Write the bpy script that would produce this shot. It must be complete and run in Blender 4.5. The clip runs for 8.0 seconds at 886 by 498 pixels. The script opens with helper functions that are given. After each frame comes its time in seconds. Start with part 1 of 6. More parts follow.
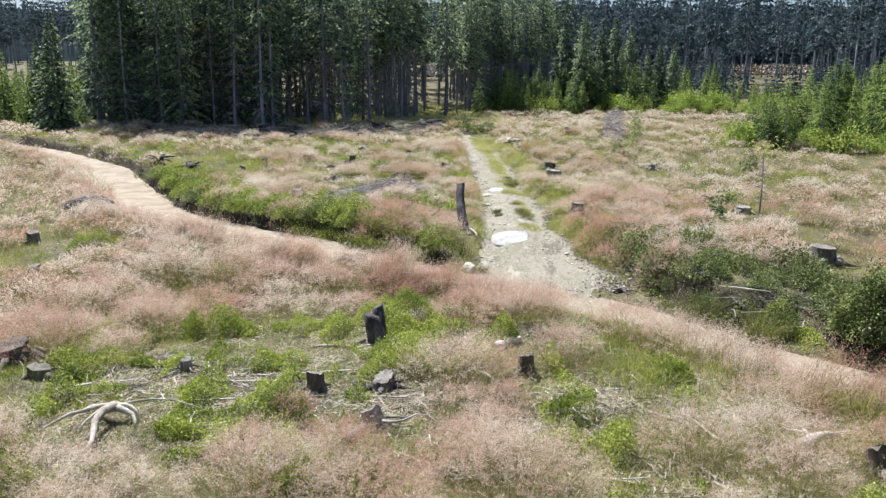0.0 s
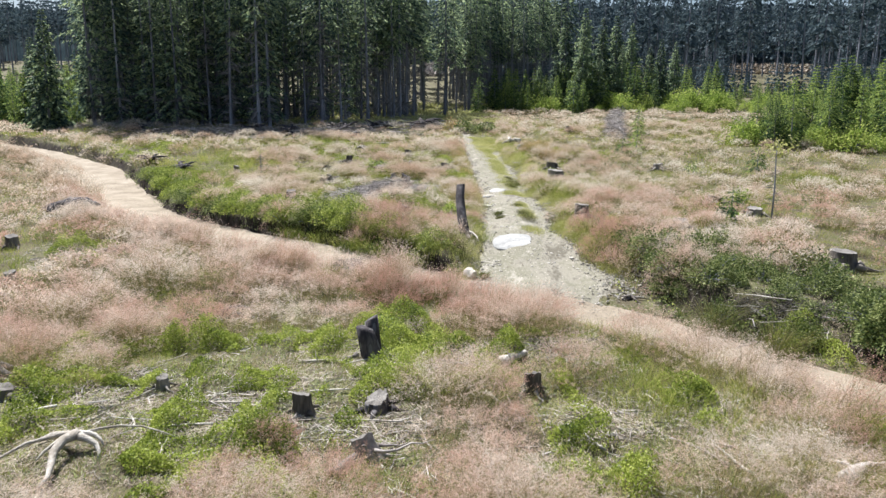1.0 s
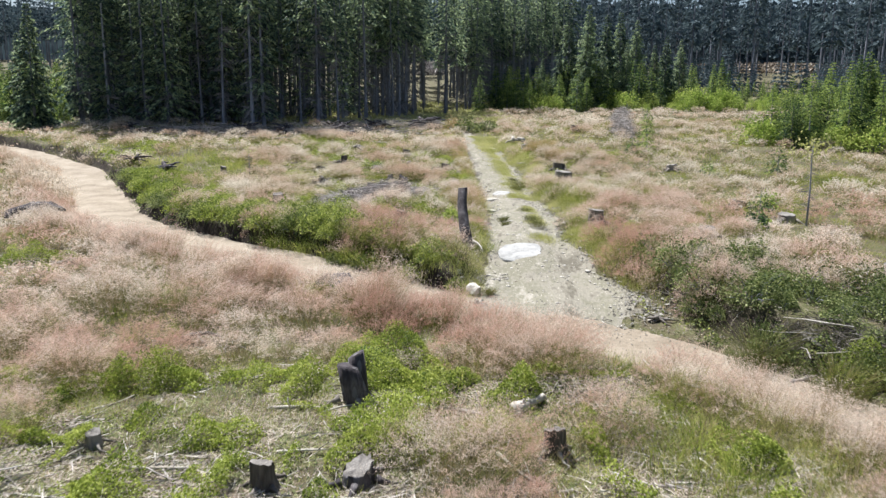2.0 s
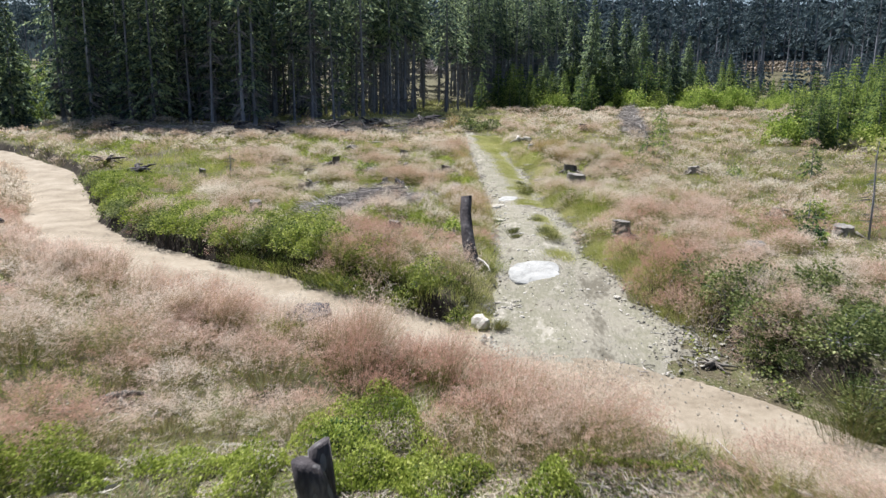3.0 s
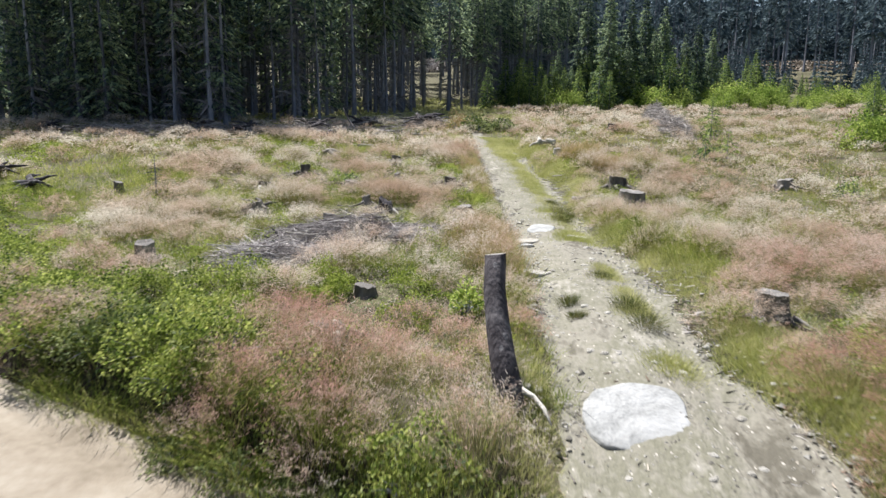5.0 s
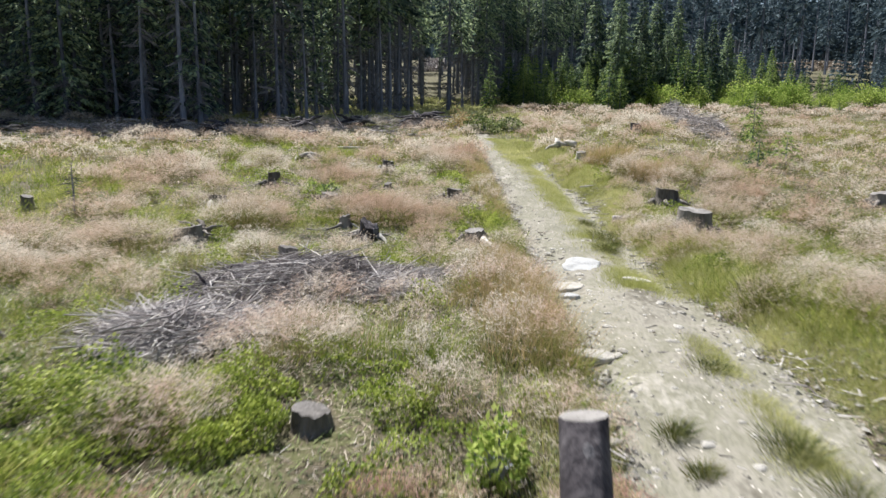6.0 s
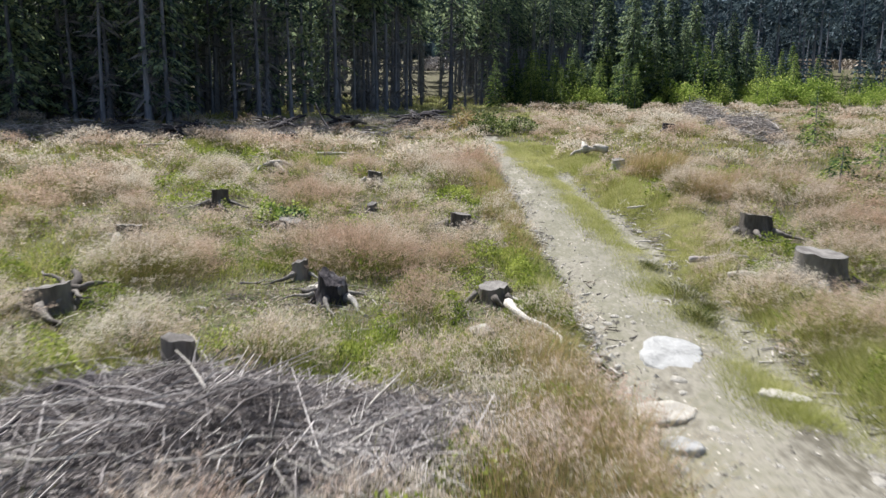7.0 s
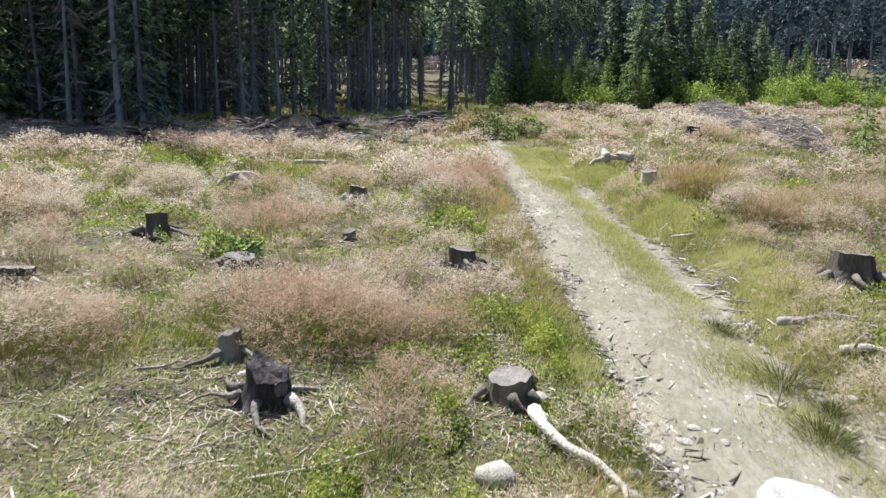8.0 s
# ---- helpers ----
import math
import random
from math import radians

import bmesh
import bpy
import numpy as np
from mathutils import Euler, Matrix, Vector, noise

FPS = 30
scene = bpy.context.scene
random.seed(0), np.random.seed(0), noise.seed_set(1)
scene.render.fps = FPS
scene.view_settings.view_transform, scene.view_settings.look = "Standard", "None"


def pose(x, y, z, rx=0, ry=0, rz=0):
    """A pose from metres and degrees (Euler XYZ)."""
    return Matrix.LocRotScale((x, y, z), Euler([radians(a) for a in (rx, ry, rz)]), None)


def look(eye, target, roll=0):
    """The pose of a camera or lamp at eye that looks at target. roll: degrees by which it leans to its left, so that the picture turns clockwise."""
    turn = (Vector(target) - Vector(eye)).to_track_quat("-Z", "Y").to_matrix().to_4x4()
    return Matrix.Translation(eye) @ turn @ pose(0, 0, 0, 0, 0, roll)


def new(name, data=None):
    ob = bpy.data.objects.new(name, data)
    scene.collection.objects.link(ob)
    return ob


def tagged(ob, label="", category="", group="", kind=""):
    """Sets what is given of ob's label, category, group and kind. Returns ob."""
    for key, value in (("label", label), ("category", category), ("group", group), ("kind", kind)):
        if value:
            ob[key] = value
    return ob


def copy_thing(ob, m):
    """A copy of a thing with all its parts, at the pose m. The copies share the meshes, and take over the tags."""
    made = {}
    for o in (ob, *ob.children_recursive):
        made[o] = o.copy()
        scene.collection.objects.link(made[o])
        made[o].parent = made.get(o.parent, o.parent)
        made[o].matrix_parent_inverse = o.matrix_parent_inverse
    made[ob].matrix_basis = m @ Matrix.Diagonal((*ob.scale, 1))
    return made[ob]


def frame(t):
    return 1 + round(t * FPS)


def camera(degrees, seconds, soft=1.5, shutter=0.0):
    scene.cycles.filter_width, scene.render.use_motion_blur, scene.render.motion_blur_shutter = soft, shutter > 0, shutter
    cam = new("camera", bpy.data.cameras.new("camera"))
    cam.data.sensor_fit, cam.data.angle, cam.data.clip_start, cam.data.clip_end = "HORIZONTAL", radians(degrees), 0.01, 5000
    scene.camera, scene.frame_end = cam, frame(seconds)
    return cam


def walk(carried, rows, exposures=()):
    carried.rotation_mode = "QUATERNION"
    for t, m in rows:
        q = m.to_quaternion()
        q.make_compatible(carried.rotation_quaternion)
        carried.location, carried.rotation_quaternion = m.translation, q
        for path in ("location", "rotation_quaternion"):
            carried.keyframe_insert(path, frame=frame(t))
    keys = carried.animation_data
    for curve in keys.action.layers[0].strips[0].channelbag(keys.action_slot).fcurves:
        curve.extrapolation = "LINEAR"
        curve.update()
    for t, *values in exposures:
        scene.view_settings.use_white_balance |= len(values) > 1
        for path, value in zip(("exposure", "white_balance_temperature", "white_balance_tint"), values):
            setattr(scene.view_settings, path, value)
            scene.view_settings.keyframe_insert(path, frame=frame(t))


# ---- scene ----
cam = camera(64.2, 8.0, soft=1.4, shutter=0.3)
PATH = [
    (0, (0.0, 0.0, 3.061), (0.042, 9.852, 1.346), 0.07),
    (0.5, (-0.003, 0.312, 3.043), (0.046, 10.164, 1.327), 0.04),
    (1, (0.011, 0.883, 3.025), (0.06, 10.734, 1.306), 0.02),
    (1.5, (0.02, 1.786, 2.992), (0.068, 11.637, 1.272), 0.05),
    (3, (0.049, 5.63, 2.906), (0.084, 15.479, 1.179), 0.03),
    (3.5, (0.091, 7.346, 2.877), (0.11, 17.196, 1.151), 0.05),
    (4, (0.075, 9.072, 2.869), (0.092, 18.921, 1.142), 0.06),
    (4.5, (0.055, 11.065, 2.845), (0.067, 20.916, 1.126), 0.10),
    (6, (-0.077, 17.878, 2.747), (-0.035, 27.733, 1.052), 0.18),
    (6.5, (-0.076, 20.347, 2.755), (-0.046, 30.203, 1.063), 0.10),
    (7, (-0.077, 22.717, 2.769), (-0.053, 32.574, 1.083), 0.11),
    (7.5, (-0.054, 24.772, 2.803), (-0.033, 34.631, 1.124), 0.15),
    (8, (-0.0, 25.791, 2.895), (0.016, 35.647, 1.204), 0.23),
]
GAIN = [(0, 0.72), (1.5, 0.68), (3.5, 0.54), (4.5, 0.56), (6, 0.55), (6.5, 0.41), (7, 0.38), (7.5, 0.48), (8, 0.63)]
walk(cam, [(t, look(eye, target, roll)) for t, eye, target, roll in PATH], GAIN)

# ---- light ----
SUN_EL, SUN_AZ = 58.0, 32.0  # elevation; turned to the left of +y
world = bpy.data.worlds.new("sky")
scene.world = world
world.use_nodes = True
wn = world.node_tree.nodes
sky = wn.new("ShaderNodeTexSky")
sky.sky_type, sky.sun_disc = "NISHITA", False
sky.sun_elevation, sky.sun_rotation = radians(SUN_EL), radians(-SUN_AZ)
sky.air_density, sky.dust_density = 1.0, 1.5
wn["Background"].inputs["Strength"].default_value = 0.068
world.node_tree.links.new(sky.outputs["Color"], wn["Background"].inputs["Color"])
sun = new("sun", bpy.data.lights.new("sun", "SUN"))
sun.data.energy, sun.data.angle, sun.data.color = 6.3, radians(0.53), (1.0, 0.975, 0.96)
sun.matrix_basis = look((-40 * math.sin(radians(SUN_AZ)), 40 * math.cos(radians(SUN_AZ)), 40 * math.tan(radians(SUN_EL))), (0, 0, 0))
scene.view_settings.exposure = 0.44


# ---- materials ----
def ramp_mat(name, colors, scale=1.0, rough=0.9, bump=0.0, bump_scale=20.0, spots=None, detail=6.0, island=0.0, objrand=0.0, trans=0.0, coords="Object", stretch=(1, 1, 1), spec=0.25, metal=0.0, steep=None, span=(0.28, 0.72)):
    """Colours mixed by two noises; island and objrand vary single pieces, trans lets light through leaves."""
    m = bpy.data.materials.new(name)
    m.use_nodes = True
    nt = m.node_tree
    n, link = nt.nodes, nt.links.new
    b = n["Principled BSDF"]
    b.inputs["Roughness"].default_value, b.inputs["Specular IOR Level"].default_value = rough, spec
    b.inputs["Metallic"].default_value = metal
    tc, mp = n.new("ShaderNodeTexCoord"), n.new("ShaderNodeMapping")
    mp.inputs["Scale"].default_value = stretch
    link(tc.outputs[coords], mp.inputs["Vector"])
    big, small = n.new("ShaderNodeTexNoise"), n.new("ShaderNodeTexNoise")
    big.inputs["Scale"].default_value, big.inputs["Detail"].default_value = scale, detail
    small.inputs["Scale"].default_value, small.inputs["Detail"].default_value = scale * 9.0, 4.0
    add = n.new("ShaderNodeMath")
    add.operation = "MULTIPLY_ADD"
    for tex in (big, small):
        link(mp.outputs["Vector"], tex.inputs["Vector"])
    link(small.outputs["Fac"], add.inputs[0])
    add.inputs[1].default_value = 0.45
    half = n.new("ShaderNodeMath")
    half.operation = "SUBTRACT"
    link(big.outputs["Fac"], half.inputs[0])
    half.inputs[1].default_value = 0.225
    link(half.outputs[0], add.inputs[2])
    fac = add.outputs[0]
    for amount, node, out in ((island, "ShaderNodeNewGeometry", "Random Per Island"), (objrand, "ShaderNodeObjectInfo", "Random")):
        if amount:
            r, off, mad = n.new(node), n.new("ShaderNodeMath"), n.new("ShaderNodeMath")
            off.operation, mad.operation = "SUBTRACT", "MULTIPLY_ADD"
            link(r.outputs[out], off.inputs[0])
            off.inputs[1].default_value = 0.5
            link(off.outputs[0], mad.inputs[0])
            mad.inputs[1].default_value = amount
            link(fac, mad.inputs[2])
            fac = mad.outputs[0]
    cr = n.new("ShaderNodeValToRGB")
    e = cr.color_ramp.elements
    lo, hi = span
    while len(e) < len(colors):
        e.new(0.5)
    for k, c in enumerate(colors):
        e[k].position, e[k].color = lo + (hi - lo) * k / max(1, len(colors) - 1), (*c, 1)
    link(fac, cr.inputs["Fac"])
    color = cr.outputs["Color"]
    if spots:
        vs, thr, mix = n.new("ShaderNodeTexVoronoi"), n.new("ShaderNodeMath"), n.new("ShaderNodeMix")
        vs.inputs["Scale"].default_value, thr.operation = spots[1], "LESS_THAN"
        link(mp.outputs["Vector"], vs.inputs["Vector"])
        link(vs.outputs["Distance"], thr.inputs[0])
        thr.inputs[1].default_value = spots[2]
        mix.data_type = "RGBA"
        link(thr.outputs[0], mix.inputs["Factor"])
        link(color, mix.inputs["A"])
        mix.inputs["B"].default_value = (*spots[0], 1)
        color = mix.outputs["Result"]
    # Steep faces are mixed towards their own darker colour.
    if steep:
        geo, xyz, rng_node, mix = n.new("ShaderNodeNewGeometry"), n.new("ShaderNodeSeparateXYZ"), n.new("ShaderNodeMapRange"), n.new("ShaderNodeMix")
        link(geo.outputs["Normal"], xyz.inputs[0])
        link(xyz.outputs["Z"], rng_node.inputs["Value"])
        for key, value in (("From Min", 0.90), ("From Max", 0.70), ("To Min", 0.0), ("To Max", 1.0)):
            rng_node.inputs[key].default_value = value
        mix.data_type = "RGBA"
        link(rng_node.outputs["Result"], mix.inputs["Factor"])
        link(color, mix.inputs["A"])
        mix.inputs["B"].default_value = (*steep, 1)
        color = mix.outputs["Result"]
    link(color, b.inputs["Base Color"])
    if bump:
        bt, bp = n.new("ShaderNodeTexNoise"), n.new("ShaderNodeBump")
        bt.inputs["Scale"].default_value, bt.inputs["Detail"].default_value = bump_scale, 6.0
        link(mp.outputs["Vector"], bt.inputs["Vector"])
        link(bt.outputs["Fac"], bp.inputs["Height"])
        bp.inputs["Strength"].default_value, bp.inputs["Distance"].default_value = bump, 0.03
        link(bp.outputs["Normal"], b.inputs["Normal"])
    if trans:
        tr, mx = n.new("ShaderNodeBsdfTranslucent"), n.new("ShaderNodeMixShader")
        link(color, tr.inputs["Color"])
        mx.inputs["Fac"].default_value = trans
        link(b.outputs["BSDF"], mx.inputs[1])
        link(tr.outputs["BSDF"], mx.inputs[2])
        link(mx.outputs["Shader"], n["Material Output"].inputs["Surface"])
    return m


# steep: dark humus on bank faces, deepened to paint in the shade there.
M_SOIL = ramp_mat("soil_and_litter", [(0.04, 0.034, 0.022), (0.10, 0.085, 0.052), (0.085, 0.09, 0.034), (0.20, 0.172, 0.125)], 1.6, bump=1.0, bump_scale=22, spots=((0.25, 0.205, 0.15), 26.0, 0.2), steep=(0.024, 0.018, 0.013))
M_ROAD = ramp_mat("pale_dirt", [(0.19, 0.158, 0.117), (0.275, 0.235, 0.182), (0.34, 0.30, 0.242)], 1.1, bump=0.4, bump_scale=55, spots=((0.30, 0.25, 0.19), 9.0, 0.10))
M_TRACK = ramp_mat("stony_track_soil", [(0.125, 0.115, 0.09), (0.25, 0.236, 0.195), (0.175, 0.17, 0.125), (0.325, 0.307, 0.265)], 1.3, bump=0.9, bump_scale=22, spots=((0.46, 0.43, 0.38), 11.0, 0.12), stretch=(1.0, 0.45, 1.0))
M_HAIR = ramp_mat("hair_grass_stems", [(0.15, 0.135, 0.042), (0.29, 0.22, 0.11), (0.45, 0.37, 0.25)], 0.5, island=0.5, trans=0.3)
M_PANICLE = ramp_mat("hair_grass_panicles", [(0.53, 0.38, 0.29), (0.67, 0.56, 0.46), (0.79, 0.735, 0.64)], 0.45, island=0.06, trans=0.5, span=(0.34, 0.66))
M_PINK = ramp_mat("rosy_hair_grass_panicles", [(0.53, 0.32, 0.262), (0.69, 0.535, 0.45), (0.80, 0.725, 0.645)], 0.4, island=0.06, trans=0.5, span=(0.36, 0.64))
M_BLADE = ramp_mat("green_grass_blades", [(0.11, 0.165, 0.026), (0.26, 0.31, 0.06), (0.46, 0.45, 0.16)], 0.6, island=0.5, trans=0.45)
M_BILB = ramp_mat("bilberry_leaves", [(0.075, 0.115, 0.02), (0.25, 0.32, 0.052), (0.47, 0.52, 0.135)], 1.5, island=0.36, trans=0.38, rough=0.6)
M_HEATH = ramp_mat("dark_shrub_leaves", [(0.045, 0.075, 0.024), (0.14, 0.185, 0.055), (0.36, 0.40, 0.17)], 1.6, island=0.5, trans=0.3, rough=0.65)
M_MOSS = ramp_mat("yellow_green_short_grass", [(0.31, 0.335, 0.10), (0.48, 0.485, 0.20), (0.61, 0.59, 0.32)], 0.8, island=0.5, trans=0.35)
M_TAN = ramp_mat("tan_tall_grass", [(0.26, 0.25, 0.08), (0.42, 0.33, 0.17), (0.50, 0.37, 0.22)], 0.8, island=0.5, trans=0.35)
M_STRAW = ramp_mat("dead_straw", [(0.26, 0.21, 0.14), (0.44, 0.38, 0.29), (0.60, 0.54, 0.44)], 0.7, island=0.7)
M_BASE = ramp_mat("grass_tuft_leaves", [(0.05, 0.075, 0.018), (0.12, 0.14, 0.036), (0.21, 0.19, 0.075)], 0.6, island=0.5, trans=0.25)
# Needles of far spruces; the blue in the colour stands in for distance haze.
M_FAR_HAZE = ramp_mat("hazed_spruce_needles", [(0.045, 0.072, 0.09), (0.085, 0.125, 0.145), (0.14, 0.19, 0.21)], 0.3, island=0.6, trans=0.2)
M_CHIP = ramp_mat("wood_litter", [(0.13, 0.10, 0.075), (0.29, 0.24, 0.19), (0.48, 0.43, 0.365)], 0.8, island=0.7)
M_BANK = ramp_mat("bank_shrub_leaves", [(0.06, 0.10, 0.02), (0.20, 0.265, 0.05), (0.48, 0.52, 0.155)], 1.6, island=0.5, trans=0.45, rough=0.65)
# Grey bark; the blue in it puts sky light on the trunks into the colour.
M_BARK = ramp_mat("spruce_bark", [(0.095, 0.103, 0.13), (0.20, 0.212, 0.258), (0.34, 0.357, 0.412)], 1.5, bump=0.8, bump_scale=10, stretch=(1, 1, 0.25), objrand=0.25)
M_TWIG = ramp_mat("dead_spruce_twigs", [(0.13, 0.128, 0.142), (0.30, 0.292, 0.31)], 2.0, island=0.4)
M_ROOT = ramp_mat("grey_root_wood", [(0.12, 0.11, 0.10), (0.22, 0.206, 0.19), (0.40, 0.38, 0.35)], 5.0, bump=0.8, bump_scale=40, objrand=0.5)
M_NEEDLE = ramp_mat("spruce_needles", [(0.034, 0.062, 0.06), (0.125, 0.19, 0.14), (0.42, 0.51, 0.29)], 0.7, island=0.6, trans=0.4, rough=0.6, objrand=0.25)
M_YOUNG = ramp_mat("young_spruce_needles", [(0.03, 0.068, 0.034), (0.115, 0.20, 0.07), (0.42, 0.51, 0.15)], 0.9, island=0.65, trans=0.42, rough=0.6, objrand=0.3)
M_BROAD = ramp_mat("pale_green_leaves", [(0.14, 0.22, 0.04), (0.30, 0.40, 0.085), (0.50, 0.56, 0.17)], 0.9, island=0.6, trans=0.45, objrand=0.3)
M_STUMP = ramp_mat("weathered_stump_wood", [(0.07, 0.062, 0.055), (0.16, 0.145, 0.13), (0.27, 0.25, 0.225)], 3.0, bump=0.9, bump_scale=26, stretch=(1, 1, 0.22), objrand=0.3)
M_CUT = ramp_mat("grey_cut_wood", [(0.10, 0.092, 0.086), (0.185, 0.175, 0.163), (0.29, 0.277, 0.26)], 5.0, bump=0.5, bump_scale=60, objrand=0.2)
M_BLEACH = ramp_mat("bleached_root_wood", [(0.30, 0.27, 0.23), (0.50, 0.47, 0.42), (0.64, 0.61, 0.56)], 4.0, bump=0.6, bump_scale=50, objrand=0.3)
M_STICK = ramp_mat("grey_brushwood", [(0.165, 0.147, 0.142), (0.335, 0.308, 0.298), (0.54, 0.51, 0.49)], 1.5, island=0.7, objrand=0.4)
M_STONE = ramp_mat("pale_stone", [(0.36, 0.34, 0.30), (0.45, 0.43, 0.385), (0.54, 0.52, 0.475)], 4.0, bump=0.7, bump_scale=30, objrand=0.35)
M_SNAG = ramp_mat("dark_dead_bark", [(0.026, 0.023, 0.027), (0.056, 0.05, 0.055), (0.13, 0.12, 0.125)], 4.0, bump=1.0, bump_scale=18, spots=((0.14, 0.135, 0.14), 7.0, 0.24), stretch=(1, 1, 0.35))
M_WHITE = ramp_mat("white_quartz_slab", [(0.22, 0.225, 0.22), (0.35, 0.355, 0.35), (0.43, 0.435, 0.435)], 3.0, bump=0.8, bump_scale=14)


# ---- terrain ----
def lattice(x, y, size, seed):
    """Smooth value noise from -1 to 1."""
    u, v = np.asarray(x, float) / size, np.asarray(y, float) / size
    i, j = np.floor(u).astype(np.int64), np.floor(v).astype(np.int64)
    fu, fv = u - i, v - j
    fu, fv = fu * fu * (3 - 2 * fu), fv * fv * (3 - 2 * fv)

    def corner(a, b):
        k = (a * 374761393 + b * 668265263 + seed * 1442695041) & 0x7FFFFFFF
        k = ((k ^ (k >> 13)) * 1274126177) & 0x7FFFFFFF
        return (k ^ (k >> 16)) % 20001 / 10000.0 - 1.0

    return (corner(i, j) * (1 - fu) + corner(i + 1, j) * fu) * (1 - fv) + (corner(i, j + 1) * (1 - fu) + corner(i + 1, j + 1) * fu) * fv


def ease(a, b, v):
    t = np.clip((np.asarray(v, float) - a) / (b - a), 0, 1)
    return t * t * (3 - 2 * t)


SLOPE_Y = [-60, 0, 8, 14, 20, 26, 31, 36, 41, 48, 60, 70, 90, 120, 160, 210, 270, 330, 2000]
SLOPE_Z = [-2.6, -0.75, -0.62, -0.5, 0.3, 0.5, 0.55, 1.0, 1.55, 2.2, 3.1, 3.9, 5.2, 8.0, 12.5, 18.5, 26.5, 30.0, 30.0]
ROAD = [(-70, 62), (-38, 53), (-24, 43.2), (-17.2, 36.6), (-14.4, 32.0), (-11.9, 27.8), (-10.6, 25.1), (-8.9, 22.8), (-7.2, 21.25), (-5.7, 20.1), (-4.05, 19.05), (-2.0, 17.8), (-0.3, 16.85), (1.6, 15.75), (3.6, 14.2), (6.0, 11.2), (9.5, 7.0), (16, 0), (30, -12), (60, -30)]
TRACK = [(2.75, 15.2), (2.5, 17), (2.35, 18.5), (2.32, 21), (2.5, 26), (2.68, 31), (2.66, 37), (2.45, 43), (2.1, 48), (1.85, 53)]


def along(line, x, y):
    """Distance from a bent line (positive on its left) and the length along it."""
    x, y = np.asarray(x, float), np.asarray(y, float)
    best, side, where, run = np.full(x.shape, 1e9), np.ones(x.shape), np.zeros(x.shape), 0.0
    for (ax, ay), (bx, by) in zip(line, line[1:]):
        dx, dy = bx - ax, by - ay
        ln = math.hypot(dx, dy)
        t = np.clip(((x - ax) * dx + (y - ay) * dy) / ln**2, 0, 1)
        d = np.hypot(x - ax - t * dx, y - ay - t * dy)
        near = d < best
        best = np.where(near, d, best)
        side = np.where(near, np.sign(dx * (y - ay) - dy * (x - ax)), side)
        where = np.where(near, run + t * ln, where)
        run += ln
    return best * np.where(side == 0, 1, side), where


def slope(x, y):
    z = np.interp(y, SLOPE_Y, SLOPE_Z)
    z = (z + np.interp(np.asarray(y) - 1.5, SLOPE_Y, SLOPE_Z) + np.interp(np.asarray(y) + 1.5, SLOPE_Y, SLOPE_Z)) / 3
    return z - 0.2 * np.exp(-(((np.asarray(x) - 0.8) / 2.2) ** 2)) * ease(16, 18.5, y) * ease(24, 21, y)


def height(x, y):
    x, y = np.asarray(x, float), np.asarray(y, float)
    g = slope(x, y)
    rough = 0.12 * lattice(x, y, 4.3, 1) + 0.08 * lattice(x, y, 1.7, 2) + 0.045 * lattice(x, y, 0.7, 3)
    rough += 0.8 * lattice(x, y, 40, 4) * ease(45, 90, y)
    d, s = along(ROAD, x, y)
    wob = 0.22 * lattice(x, y, 1.3, 5) + 0.1 * lattice(x, y, 0.45, 6)
    bed = slope(x, y) - 0.34 - 0.12 * ease(20, 15, y) + 0.01 * lattice(x, y, 1.1, 7) - 0.05 * np.exp(-((np.abs(d) - 0.7) / 0.25) ** 2)
    up = np.where(d > 0, ease(1.18, 1.38 + 0.9 * ease(1.5, 4, x), d + 1.2 * wob), ease(-1.15, -1.9, d + wob))
    out = bed * (1 - up) + (g + rough + (0.16 - 0.06 * ease(2, 4, x)) * up * np.exp(-((d - 2.1) / 0.8) ** 2)) * up
    dt, _ = along(TRACK, x, y)
    dt = dt + 0.12 * lattice(x, y, 1.1, 8)
    wide = 1.15 + 0.8 * ease(21, 16, y) - 0.35 * ease(40, 60, y)
    tb = g - 0.16 - 0.28 * ease(22, 17, y) * ease(12, 15, y) + 0.05 * lattice(x, y, 1.5, 9) + 0.025 * lattice(x, y, 0.5, 10) - 0.08 * np.exp(-((np.abs(dt) - 0.75) / 0.28) ** 2)
    ut = ease(wide - 0.1, wide + 0.55, np.abs(dt)) * 1.0
    ut = np.maximum(ut, ease(15.5, 14.3, y))
    ut = np.maximum(ut, ease(46, 52, y))
    return np.minimum(out, tb) * (1 - ut) + out * ut


def spans(*runs):
    """Grid lines from runs of (start, end, step)."""
    out = []
    for a, b, step in runs:
        out += list(np.arange(a, b, step))
    return np.array(out + [runs[-1][1]])


def mesh_of(name, verts, faces, mats, index=None, smooth=False):
    """A mesh from arrays; all faces have the same number of corners."""
    verts, faces = np.asarray(verts, np.float32), np.asarray(faces, np.int32)
    me = bpy.data.meshes.new(name)
    me.vertices.add(len(verts))
    me.vertices.foreach_set("co", verts.ravel())
    k = faces.shape[1]
    me.loops.add(faces.size)
    me.loops.foreach_set("vertex_index", faces.ravel())
    me.polygons.add(len(faces))
    me.polygons.foreach_set("loop_start", np.arange(0, faces.size, k, dtype=np.int32))
    for m in mats if isinstance(mats, (list, tuple)) else [mats]:
        me.materials.append(m)
    if index is not None:
        me.polygons.foreach_set("material_index", np.asarray(index, np.int32))
    me.polygons.foreach_set("use_smooth", np.full(len(faces), smooth))
    me.update(calc_edges=True)
    return me


